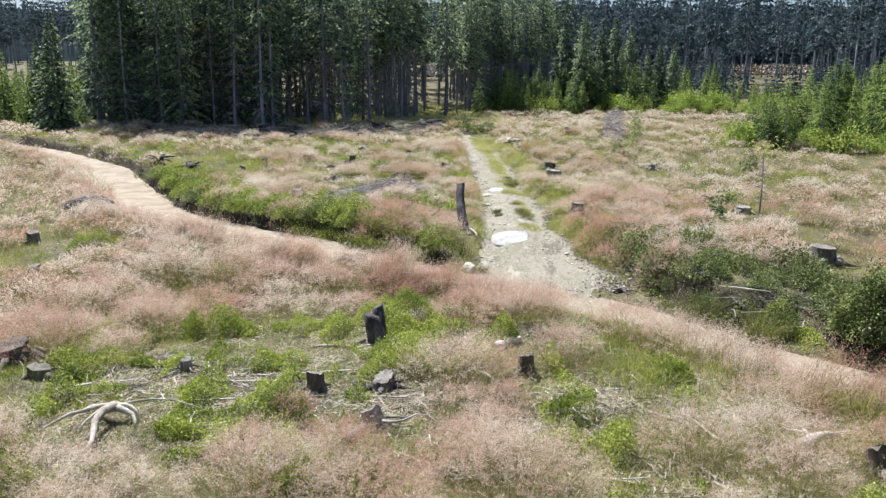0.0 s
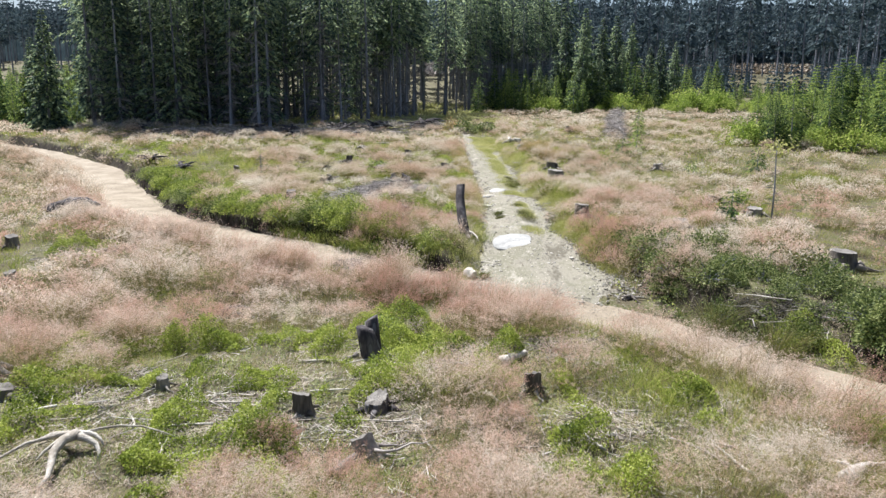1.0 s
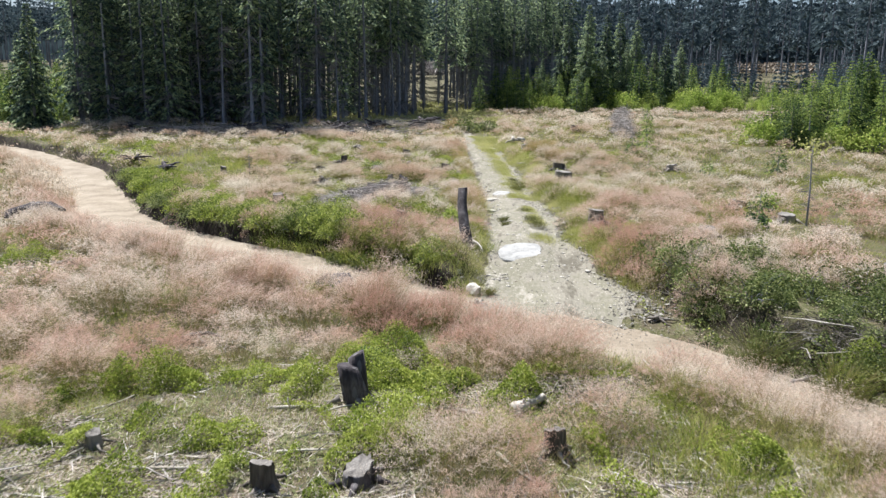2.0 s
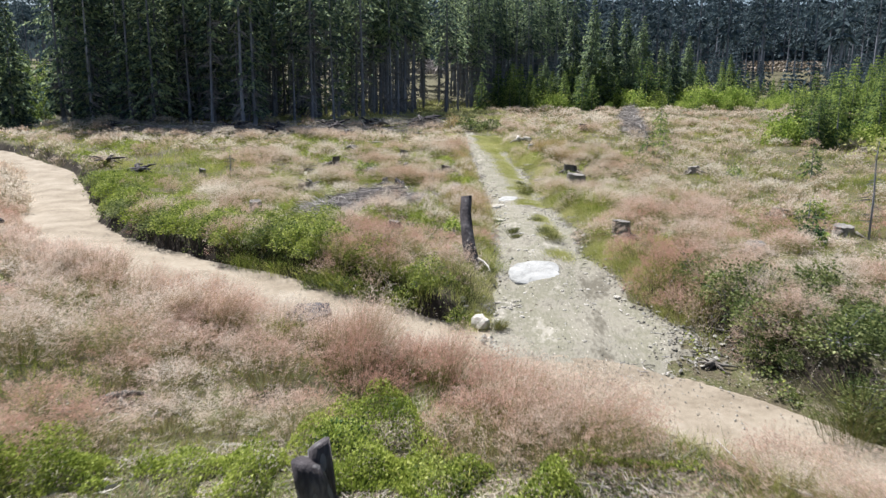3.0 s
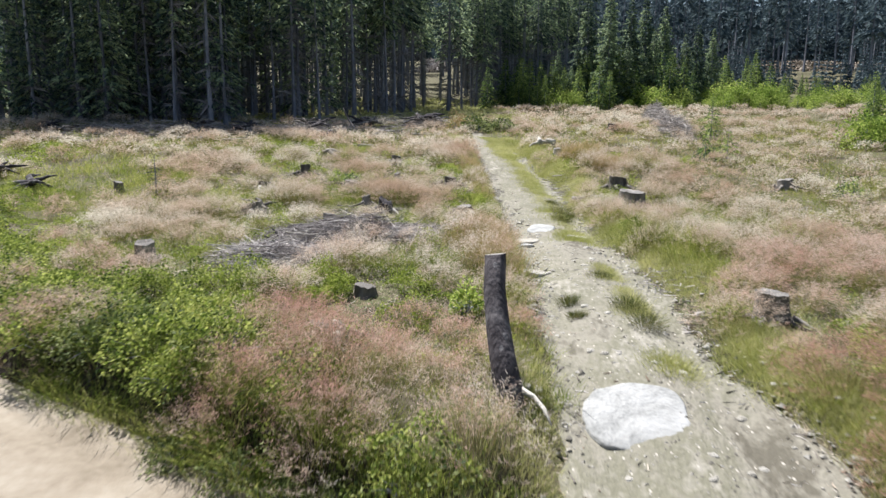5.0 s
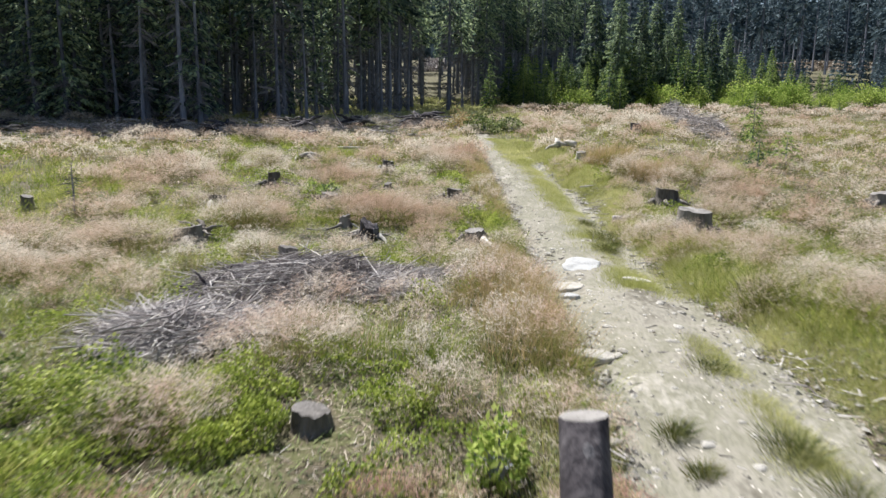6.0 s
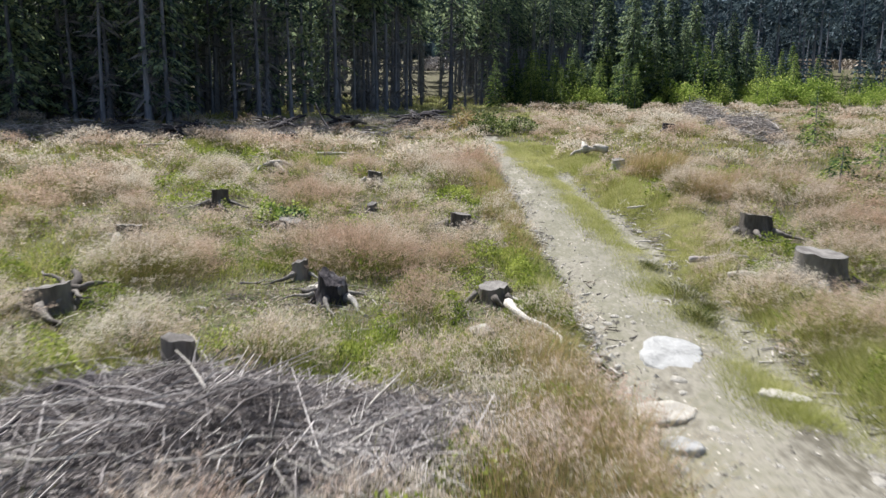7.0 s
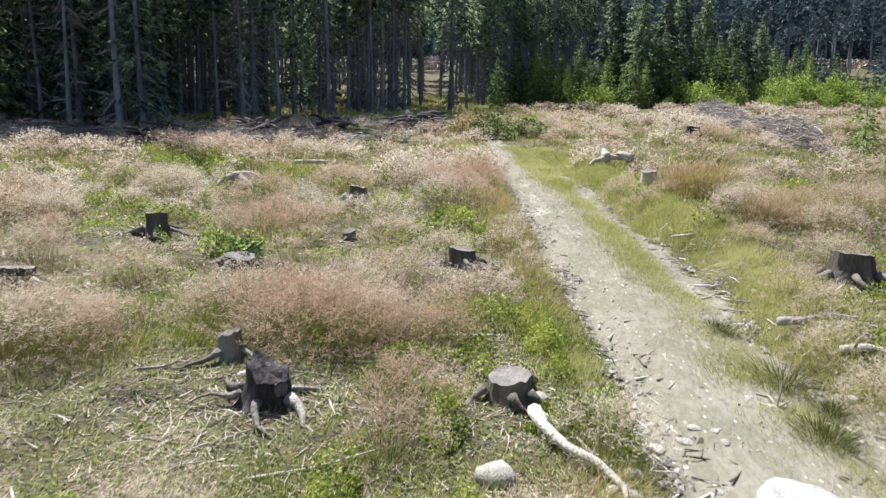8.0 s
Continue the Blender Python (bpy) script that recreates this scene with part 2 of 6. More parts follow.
def sheet(name, xs, ys, z, mat):
    gx, gy = np.meshgrid(xs, ys)
    verts = np.stack([gx, gy, z(gx, gy)], -1).reshape(-1, 3)
    n, m = len(ys), len(xs)
    k = (np.arange(n - 1)[:, None] * m + np.arange(m - 1)).ravel()
    return mesh_of(name, verts, np.stack([k, k + 1, k + m + 1, k + m], 1), mat, smooth=True)


XS = spans((-900, -120, 60), (-120, -40, 6), (-40, -28, 1.0), (-28, -8, 0.2), (-8, 8, 0.14), (8, 14, 0.35), (14, 40, 1.0), (40, 120, 6), (120, 900, 60))
YS = spans((-300, -60, 40), (-60, -4, 4), (-4, 4, 0.6), (4, 36, 0.14), (36, 50, 0.22), (50, 80, 1.0), (80, 160, 4), (160, 400, 12), (400, 2000, 100))


def bed(x, y):
    """The soil, kept below the road surfaces."""
    d, dt = along(ROAD, x, y)[0], along(TRACK, x, y)[0]
    return height(x, y) - 0.16 * ease(1.15, 0.85, np.abs(d)) - 0.08 * ease(1.0, 0.8, np.abs(dt)) * ease(15.5, 17.5, y) * ease(46, 42, y)


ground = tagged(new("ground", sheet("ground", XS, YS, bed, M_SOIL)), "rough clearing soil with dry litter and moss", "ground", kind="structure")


def ribbon(name, line, wide, lift, mat, step=0.14, ragged=0.16, rows=15, seed=20):
    """A strip that lies on the ground along a bent line, with ragged edges."""
    pts = [Vector((*p, 0)) for p in line]
    path = []
    for a, b in zip(pts, pts[1:]):
        k = max(2, int((b - a).length / step))
        path += [a.lerp(b, i / k) for i in range(k)]
    path = np.array([p[:2] for p in path + [pts[-1]]])
    for _ in range(12):
        path[1:-1] = (path[:-2] + path[1:-1] * 2 + path[2:]) / 4
    tan = np.gradient(path, axis=0)
    tan /= np.linalg.norm(tan, axis=1)[:, None]
    nor = np.stack([-tan[:, 1], tan[:, 0]], 1)
    u = np.linspace(-1, 1, rows)
    out = []
    for side in (-1, 1):
        e = wide(path[:, 0], path[:, 1]) + ragged * (lattice(path[:, 0] * 3 + side * 50, path[:, 1] * 3, 1.2, seed) + 0.6 * lattice(path[:, 0] * 3 + side * 50, path[:, 1] * 3, 4.0, seed + 1))
        out.append(e)
    half = np.where(u[None, :] < 0, out[0][:, None], out[1][:, None])
    xy = path[:, None, :] + nor[:, None, :] * (u[None, :] * half)[..., None]
    z = height(xy[..., 0], xy[..., 1]) + lift + 0.05 * ease(-8, -13, xy[..., 0]) - 0.05 * (np.abs(u) == 1) - 0.06 * ease(1.6, 0, np.linalg.norm(path - path[0], axis=1))[:, None]
    z = np.minimum(z, z[:, rows // 2 - 3 : rows // 2 + 4].max(1)[:, None] + 0.05)
    verts = np.concatenate([xy, z[..., None]], -1).reshape(-1, 3)
    k = (np.arange(len(path) - 1)[:, None] * rows + np.arange(rows - 1)).ravel()
    return mesh_of(name, verts, np.stack([k, k + rows, k + rows + 1, k + 1], 1), mat, smooth=True)


road = tagged(new("road", ribbon("road", ROAD[1:-1], lambda x, y: np.full(x.shape, 1.15), 0.02, M_ROAD, ragged=0.05)), "pale sandy dirt forest road below a bank", "road", kind="structure")
track = tagged(new("track", ribbon("track", TRACK, lambda x, y: (1.02 + 0.9 * ease(21, 16, y)) * (1 - 0.75 * ease(44, 52, y)), 0.035, M_TRACK, seed=30)), "pale stony vehicle track with two ruts", "track", kind="structure")
road.name, track.name = "road_1", "road_2"


# ---- helpers for things ----
def tube(points, radii, sides=7, cap=True, wob=0.0, seed=0):
    """Corners and triangles of a bent tapering tube."""
    p, r = np.asarray(points, float), np.asarray(radii, float)
    rng = np.random.default_rng(seed)
    t = np.gradient(p, axis=0)
    t /= np.linalg.norm(t, axis=1)[:, None] + 1e-9
    ref = np.where(np.abs(t[:, 2:3]) > 0.9, [[1.0, 0, 0]], [[0, 0, 1.0]])
    a = np.cross(t, ref)
    a /= np.linalg.norm(a, axis=1)[:, None]
    b = np.cross(t, a)
    ang = np.linspace(0, 2 * np.pi, sides, endpoint=False)
    k = 1 + wob * rng.uniform(-1, 1, (len(p), sides))
    v = p[:, None] + (r[:, None] * k)[..., None] * (np.cos(ang)[None, :, None] * a[:, None] + np.sin(ang)[None, :, None] * b[:, None])
    v = v.reshape(-1, 3)
    i = np.arange(len(p) - 1)[:, None] * sides
    j, j2 = np.arange(sides), (np.arange(sides) + 1) % sides
    q = np.stack([i + j, i + j2, i + sides + j2, i + sides + j], -1).reshape(-1, 4)
    f = np.concatenate([q[:, [0, 1, 2]], q[:, [0, 2, 3]]])
    if cap:
        n = len(v)
        v = np.concatenate([v, p[:1], p[-1:]])
        last = (len(p) - 1) * sides
        f = np.concatenate([f, np.stack([np.full(sides, n), j2, j], 1), np.stack([np.full(sides, n + 1), last + j, last + j2], 1)])
    return v, f


def join(pieces):
    vs, fs, n = [], [], 0
    for v, f in pieces:
        vs.append(v)
        fs.append(np.asarray(f) + n)
        n += len(v)
    return np.concatenate(vs), np.concatenate(fs)


def thing(name, m, label, category, group=""):
    ob = tagged(new(name), label, category, group)
    ob.matrix_basis = m
    return ob


def part(name, geo, mat, parent, label="", smooth=True):
    """Links arrays of corners and faces, or a mesh, as one mesh object under a thing or part."""
    me = geo if isinstance(geo, bpy.types.Mesh) else mesh_of(name, geo[0], geo[1], mat, smooth=smooth)
    ob = new(name, me)
    ob.parent = parent
    return tagged(ob, label)


def ground_z(x, y):
    return float(height(np.array([x]), np.array([y]))[0])


# ---- trees ----
def twigs(start, way, length, width, droop, rng):
    """Thin leaf-like triangles: one for each row of start and way."""
    n = len(start)
    way = way / (np.linalg.norm(way, axis=1)[:, None] + 1e-9)
    side = np.cross(way, rng.normal(size=(n, 3)))
    side /= np.linalg.norm(side, axis=1)[:, None] + 1e-9
    tip = start + way * length[:, None]
    tip[:, 2] -= droop * length
    mid = start + way * (0.4 * length)[:, None]
    v = np.stack([start, mid + side * width[:, None], tip, mid - side * width[:, None]], 1).reshape(-1, 3)
    k = np.arange(n)[:, None] * 4
    return v, np.concatenate([k + [0, 1, 2], k + [0, 2, 3]])


def conifer(tall, base, reach, whorl, needles, seed, full=1.0, dead=0.0, trunk_r=0.2, sides=8, twig=0.42, slim=0.14, fine=99.0):
    """Trunk, live crown and dead branches of one spruce, as arrays. Each branch is a flat drooping spray; above the height fine the sprays are coarser."""
    rng = np.random.default_rng(seed)
    hs = np.linspace(-0.3, tall, 9)
    lean = rng.normal(0, 0.012, 2)
    bend = np.stack([lean[0] * hs + 0.06 * np.sin(hs * 0.3 + seed), lean[1] * hs, hs], 1)
    rr = trunk_r * (1 - 0.93 * (hs.clip(0) / tall) ** 0.9)
    rr[0] *= 1.5
    trunk = tube(bend, rr, sides, False)
    start, way, size, broad = [], [], [], []
    h = base
    while h < tall - 0.1:
        f = 1 - (h - base) / (tall - base)
        r = reach * (0.04 + f**0.95) * (1 if f < 0.92 else 0.75)
        coarse = h > fine
        for a in rng.uniform(0, 6.28) + np.arange(rng.integers(5, 8)) * 6.28 / 6:
            a += rng.normal(0, 0.25)
            ln = r * rng.uniform(0.5, 1.15) * full
            rise = 0.45 - 0.7 * f + rng.normal(0, 0.12)
            out = np.array([math.cos(a), math.sin(a), 0])
            perp = np.array([-out[1], out[0], 0])
            m = max(4, int(needles * (0.3 + 0.7 * ln / reach) * (0.5 if coarse else 1)))
            s = rng.uniform(0.12, 1, m) ** 0.75
            lift = h + ln * (rise * s - 0.42 * s**2 + 0.16 * s**3) + rng.normal(0, 0.02 + 0.02 * ln, m)
            hand = np.where(rng.random(m) < 0.5, -1, 1) * rng.uniform(0.2, 1.1, m)
            pos = np.stack([np.interp(h, hs, bend[:, 0]) + out[0] * ln * s, np.interp(h, hs, bend[:, 1]) + out[1] * ln * s, lift], 1)
            start.append(pos)
            way.append(out[None] * rng.uniform(0.5, 1.1, m)[:, None] + perp[None] * hand[:, None] + np.stack([0 * s, 0 * s, rng.uniform(-0.55, 0.15, m)], 1))
            size.append(twig * rng.uniform(0.55, 1.25, m) * (1.15 - 0.45 * s) * (0.35 + 0.65 * f) * (1.3 if coarse else 1))
            broad.append(np.full(m, slim * (1.6 if coarse else 1)))
        h += whorl * rng.uniform(0.6, 1.4) * (1.3 if coarse else 1)
    size = np.concatenate(size)
    crown = twigs(np.concatenate(start), np.concatenate(way), size, size * np.concatenate(broad), 0.3, rng)
    snags = None
    if dead:
        n = int(dead)
        hh = rng.uniform(0.7, max(1.2, base + 1.5), n)
        a = rng.uniform(0, 6.28, n)
        out = np.stack([np.cos(a), np.sin(a), rng.normal(-0.3, 0.45, n)], 1)
        st = np.stack([np.interp(hh, hs, bend[:, 0]), np.interp(hh, hs, bend[:, 1]), hh], 1)
        ln = 0.25 + 1.05 * rng.random(n) ** 2.2
        v1 = twigs(st, out, ln, np.full(n, 0.012), 0.3, rng)
        k = rng.integers(0, n, n * 5)
        st2 = st[k] + out[k] / np.linalg.norm(out[k], axis=1)[:, None] * (ln[k] * rng.uniform(0.3, 0.95, n * 5))[:, None]
        v2 = twigs(st2, out[k] * 0.6 + rng.normal(0, 0.6, (n * 5, 3)) - [0, 0, 0.35], rng.uniform(0.15, 0.6, n * 5), np.full(n * 5, 0.008), 0.2, rng)
        snags = join([v1, v2])
    return trunk, crown, snags


def tree(name, geo, needle_mat, m, label, category, group):
    ob = thing(name, m, label, category, group)
    part("trunk", geo[0], M_BARK, ob)
    part("crown", geo[1], needle_mat, ob, smooth=False)
    if geo[2] is not None:
        part("dead_branch", geo[2], M_TWIG, ob, "bare grey dead side branches", smooth=False)["kind"] = "stuff"
    return ob


def stand(ob, x, y, turn, size, tip=0.0):
    return Matrix.Translation((x, y, ground_z(x, y) - 0.05)) @ Euler((tip, tip * 0.5, turn)).to_matrix().to_4x4() @ Matrix.Scale(size, 4)


def plant(kinds, spots, rng, sizes=(0.85, 1.15)):
    """Copies of the kinds at the spots; each kind stands at its first spot itself."""
    first = {}
    for x, y, *rest in spots:
        k = rest[1] if len(rest) > 1 else int(rng.integers(len(kinds)))
        size = rest[0] if rest else rng.uniform(*sizes)
        m = stand(kinds[k], x, y, rng.uniform(0, 6.28), size, rng.normal(0, 0.012))
        if k in first:
            copy_thing(kinds[k], m)
        else:
            first[k] = m
    for k, m in first.items():
        kinds[k].matrix_basis = m


rng = np.random.default_rng(7)
TALL = "tall spruce with a grey trunk and dead lower branches"
OLD = [
    tree("spruce_tree", conifer(22, 7.5, 2.0, 0.6, 20, 1, dead=60, trunk_r=0.125, sides=6, twig=0.46, slim=0.22, fine=13), M_NEEDLE, Matrix(), TALL, "tree", "forest trees"),
    tree("spruce_tree", conifer(24, 9.0, 2.2, 0.65, 20, 2, dead=70, trunk_r=0.15, sides=6, twig=0.46, slim=0.22, fine=13), M_NEEDLE, Matrix(), TALL, "tree", "forest trees"),
    tree("spruce_tree", conifer(20, 6.0, 1.8, 0.55, 20, 3, dead=60, trunk_r=0.10, sides=6, twig=0.44, slim=0.22, fine=13), M_NEEDLE, Matrix(), "slender spruce with a dark trunk and thin green crown", "tree", "forest trees"),
    tree("spruce_tree", conifer(19, 1.3, 2.1, 0.5, 22, 4, dead=40, trunk_r=0.13, sides=6, twig=0.44, slim=0.22, fine=12), M_NEEDLE, Matrix(), "edge spruce with green branches hanging low", "tree", "forest trees"),
    tree("spruce_tree", conifer(10.0, 0.3, 2.5, 0.24, 46, 5, trunk_r=0.14, sides=8, twig=0.5, slim=0.27), M_NEEDLE, Matrix(), "dense dark green spruce with branches to the ground", "tree", "forest trees"),
]
spots = []


def edge(x):
    """How far off the forest begins."""
    return np.interp(x, [-90, -40, -36.5, -35, -14, -9, -1, 4, 10, 40, 90], [66, 64, 61, 57, 57, 62, 78, 90, 100, 112, 120])


def ride(x, y):
    """Distance from the open lane that runs through the forest."""
    return abs(x + 0.011 * y)


tries = 0
while len(spots) < 250 and tries < 20000:
    tries += 1
    x, y = rng.uniform(-62, 9), rng.uniform(56, 125)
    e = edge(x)
    if x < -0.476 * y or y < e or x > 7 or (x > 3 and rng.random() < 0.6) or rng.random() > math.exp(-(y - e) / 20):
        continue
    if ride(x, y) < 0.8:
        continue
    if min([(x - a) ** 2 + (y - b) ** 2 for a, b, *_ in spots] or [99]) < 1.1:
        continue
    if -14 < x < 3 and rng.random() < 0.66:
        continue
    k = 3 if (x < -15 and y - e < 12 and rng.random() < 0.5) else int(rng.integers(3)) if rng.random() < 0.9 else 3
    spots.append((x, y, rng.uniform(0.82, 1.15), k))
for k in range(62):
    x = rng.uniform(2.6, 20) if k % 4 else rng.uniform(-9, 0)
    y = edge(x) + rng.uniform(2, 34)
    if ride(x, y) > 0.9:
        spots.append((x, y, rng.uniform(0.9, 1.15), int(rng.integers(3))))
spots += [(-29.9, 56.0, 0.9, 4), (-36.5, 66.0, 0.75, 4), (-34.5, 72.0, 0.8, 4), (-25.5, 57.6, 0.5, 4), (-22.4, 58.4, 0.42, 4)]
spots += [(17.5, 90.0, 0.98, 4), (20.6, 93.0, 1.12, 4), (24.5, 94.0, 1.05, 4), (22.6, 91.0, 0.8, 4), (28.6, 95.0, 0.85, 4), (14.8, 93.0, 0.7, 4), (31.5, 98.0, 0.8, 4), (16.4, 95.0, 1.15, 4), (18.9, 96.0, 1.25, 4), (26.6, 92.5, 0.75, 4), (19.3, 89.0, 0.7, 4), (12.4, 91.0, 0.6, 4), (23.4, 97.0, 1.15, 4)]
plant(OLD, spots, rng)


def deep_forest():
    """Trees deep in the old forest, too far in to pick apart, in one object."""
    rng = np.random.default_rng(66)
    kinds = [conifer(21 + k, 6.5 + 1.5 * k, 2.3, 1.1, 9, 80 + k, trunk_r=0.12, sides=4, twig=0.7, slim=0.16) for k in range(3)]
    trunks, crowns, n = [], [], 0
    while n < 240:
        x = rng.uniform(-64, 20)
        y = edge(x) + rng.uniform(6, 46)
        if x < -0.476 * y or ride(x, y) < 1.0 or (-14 < x < 3 and rng.random() < 0.78):
            continue
        n += 1
        k, size = kinds[int(rng.integers(3))], rng.uniform(0.85, 1.15)
        at = np.array([x, y, ground_z(x, y)])
        trunks.append((k[0][0] * size + at, k[0][1]))
        crowns.append((k[1][0] * [size * rng.choice([-1, 1]), size * rng.choice([-1, 1]), size] + at, k[1][1]))
    tv, tf = join(trunks)
    cv, cf = join(crowns)
    v, f = join([(tv, tf), (cv, cf)])
    me = mesh_of("deep_forest", v, f, [M_BARK, M_NEEDLE], np.r_[np.zeros(len(tf), int), np.ones(len(cf), int)])
    tagged(new("deep_forest", me), "dark spruce trunks and crowns deep in the forest", "forest", kind="stuff")


deep_forest()
YOUNG = [
    tree("young_spruce", conifer(6.0, 0.1, 1.45 + 0.2 * k, 0.22, 34, 11 + k, trunk_r=0.07, sides=6, twig=0.36, slim=0.17), M_YOUNG, Matrix(), "young green spruce with branches down to the ground", "tree", "young spruces")
    for k in range(3)
]
YOUNG += [
    tree("young_spruce", conifer(6.0, 0.1, 1.5 + 0.25 * k, 0.26, 24, 21 + k, trunk_r=0.07, sides=5, twig=0.44, slim=0.2), M_YOUNG, Matrix(), "young green spruce before the old forest", "tree", "young spruces")
    for k in range(3)
]
spots = []
for k in range(96):
    x = rng.uniform(7, 26) if k % 2 else rng.uniform(10, 52)
    y = 86 + rng.uniform(0, 13)
    if 0.39 < x / y < 0.53:
        spots.append((x, y, rng.uniform(0.3, 0.55), 3 + int(rng.integers(3))))
        continue
    spots.append((x, y, rng.uniform(0.8, 1.05) if 14.5 < x < 28 and k % 2 else rng.uniform(0.4, 0.9), 3 + int(rng.integers(3))))
for k in range(56):
    y = rng.uniform(42, 54)
    x = 0.415 * y + rng.uniform(0.4, 13)
    spots.append((x, y, rng.uniform(0.45, 0.72) + 0.045 * max(0, x - 0.41 * y - 2.5), int(rng.integers(3))))
for k in range(24):
    x = rng.uniform(28, 60)
    y = rng.uniform(98, 110)
    spots.append((x, y, rng.uniform(0.3, 0.5) if 0.39 < x / y < 0.53 else rng.uniform(0.6, 1.0), 3 + int(rng.integers(3))))
for k in range(46):
    y = rng.uniform(68, 115)
    spots.append((-y * rng.uniform(0.49, 0.66), y, rng.uniform(0.6, 1.1), 3 + int(rng.integers(3))))
for k in range(44):
    y = rng.uniform(62, 84)
    spots.append((-y * rng.uniform(0.505, 0.66), y, rng.uniform(0.45, 0.85), 3 + int(rng.integers(3))))
spots += [(-32.3, 62, 0.95, 1), (-30.4, 60.5, 0.8, 2), (-29.0, 58.5, 0.55, 0), (-37.5, 61, 0.5, 1), (7.4, 88, 0.75, 2), (4.6, 86, 0.72, 1), (10.4, 86, 0.62, 0), (9.0, 87, 0.55, 2)]
plant(YOUNG, spots, rng)


def bush_geo(wide, tall, leaves, size, seed, hollow=0.55):
    """Leaves of one rounded bush with gaps, and its thin stems."""
    rng = np.random.default_rng(seed)
    d = rng.normal(size=(leaves, 3))
    d /= np.linalg.norm(d, axis=1)[:, None]
    d[:, 2] = np.abs(d[:, 2])
    lump = 1 + 0.35 * lattice(d[:, 0] * 3 + seed, d[:, 1] * 3 + d[:, 2] * 2, 1.0, 60 + seed)
    r = rng.uniform(hollow, 1, leaves) * lump
    p = d * r[:, None] * [wide, wide, tall]
    p[:, 2] += 0.02
    v, f = twigs(p, d + rng.normal(0, 0.8, (leaves, 3)), size * rng.uniform(0.6, 1.4, leaves), size * rng.uniform(0.25, 0.4, leaves), 0.1, rng)
    stems = join([tube([(0, 0, -0.1), tuple(q * 0.5 + [0, 0, 0.1 * tall]), tuple(q)], [0.012 * tall + 0.006, 0.008 * tall + 0.004, 0.003], 4) for q in p[:14]])
    return (v, f), stems


def bush(name, x, y, wide, tall, leaves, size, seed, mat, label, group=""):
    ob = thing(name, Matrix.Translation((x, y, ground_z(x, y))), label, "bush", group)
    leaf, stems = bush_geo(wide, tall, leaves, size, seed)
    part("foliage", leaf, mat, ob, smooth=False)
    part("stem", stems, M_BARK, ob, smooth=False)
    return ob


BUSHES = [bush("leafy_bush", 0, 0, 1.4, 1.9, 1500, 0.15, 70 + k, M_BROAD, "light green young broadleaf bush at the forest edge", "edge bushes") for k in range(3)]
spots = [(rng.uniform(12, 52), 84 + rng.uniform(-0.8, 6.5), rng.uniform(0.5, 1.3), int(rng.integers(3))) for k in range(64)]
spots += [(rng.uniform(-60, -39), rng.uniform(63.5, 70), rng.uniform(0.5, 1.0), int(rng.integers(3))) for k in range(9)]
spots += [(rng.uniform(18.0, 28), rng.uniform(41, 45), rng.uniform(0.35, 0.95), int(rng.integers(3))) for k in range(16)]
plant(BUSHES, spots, rng)


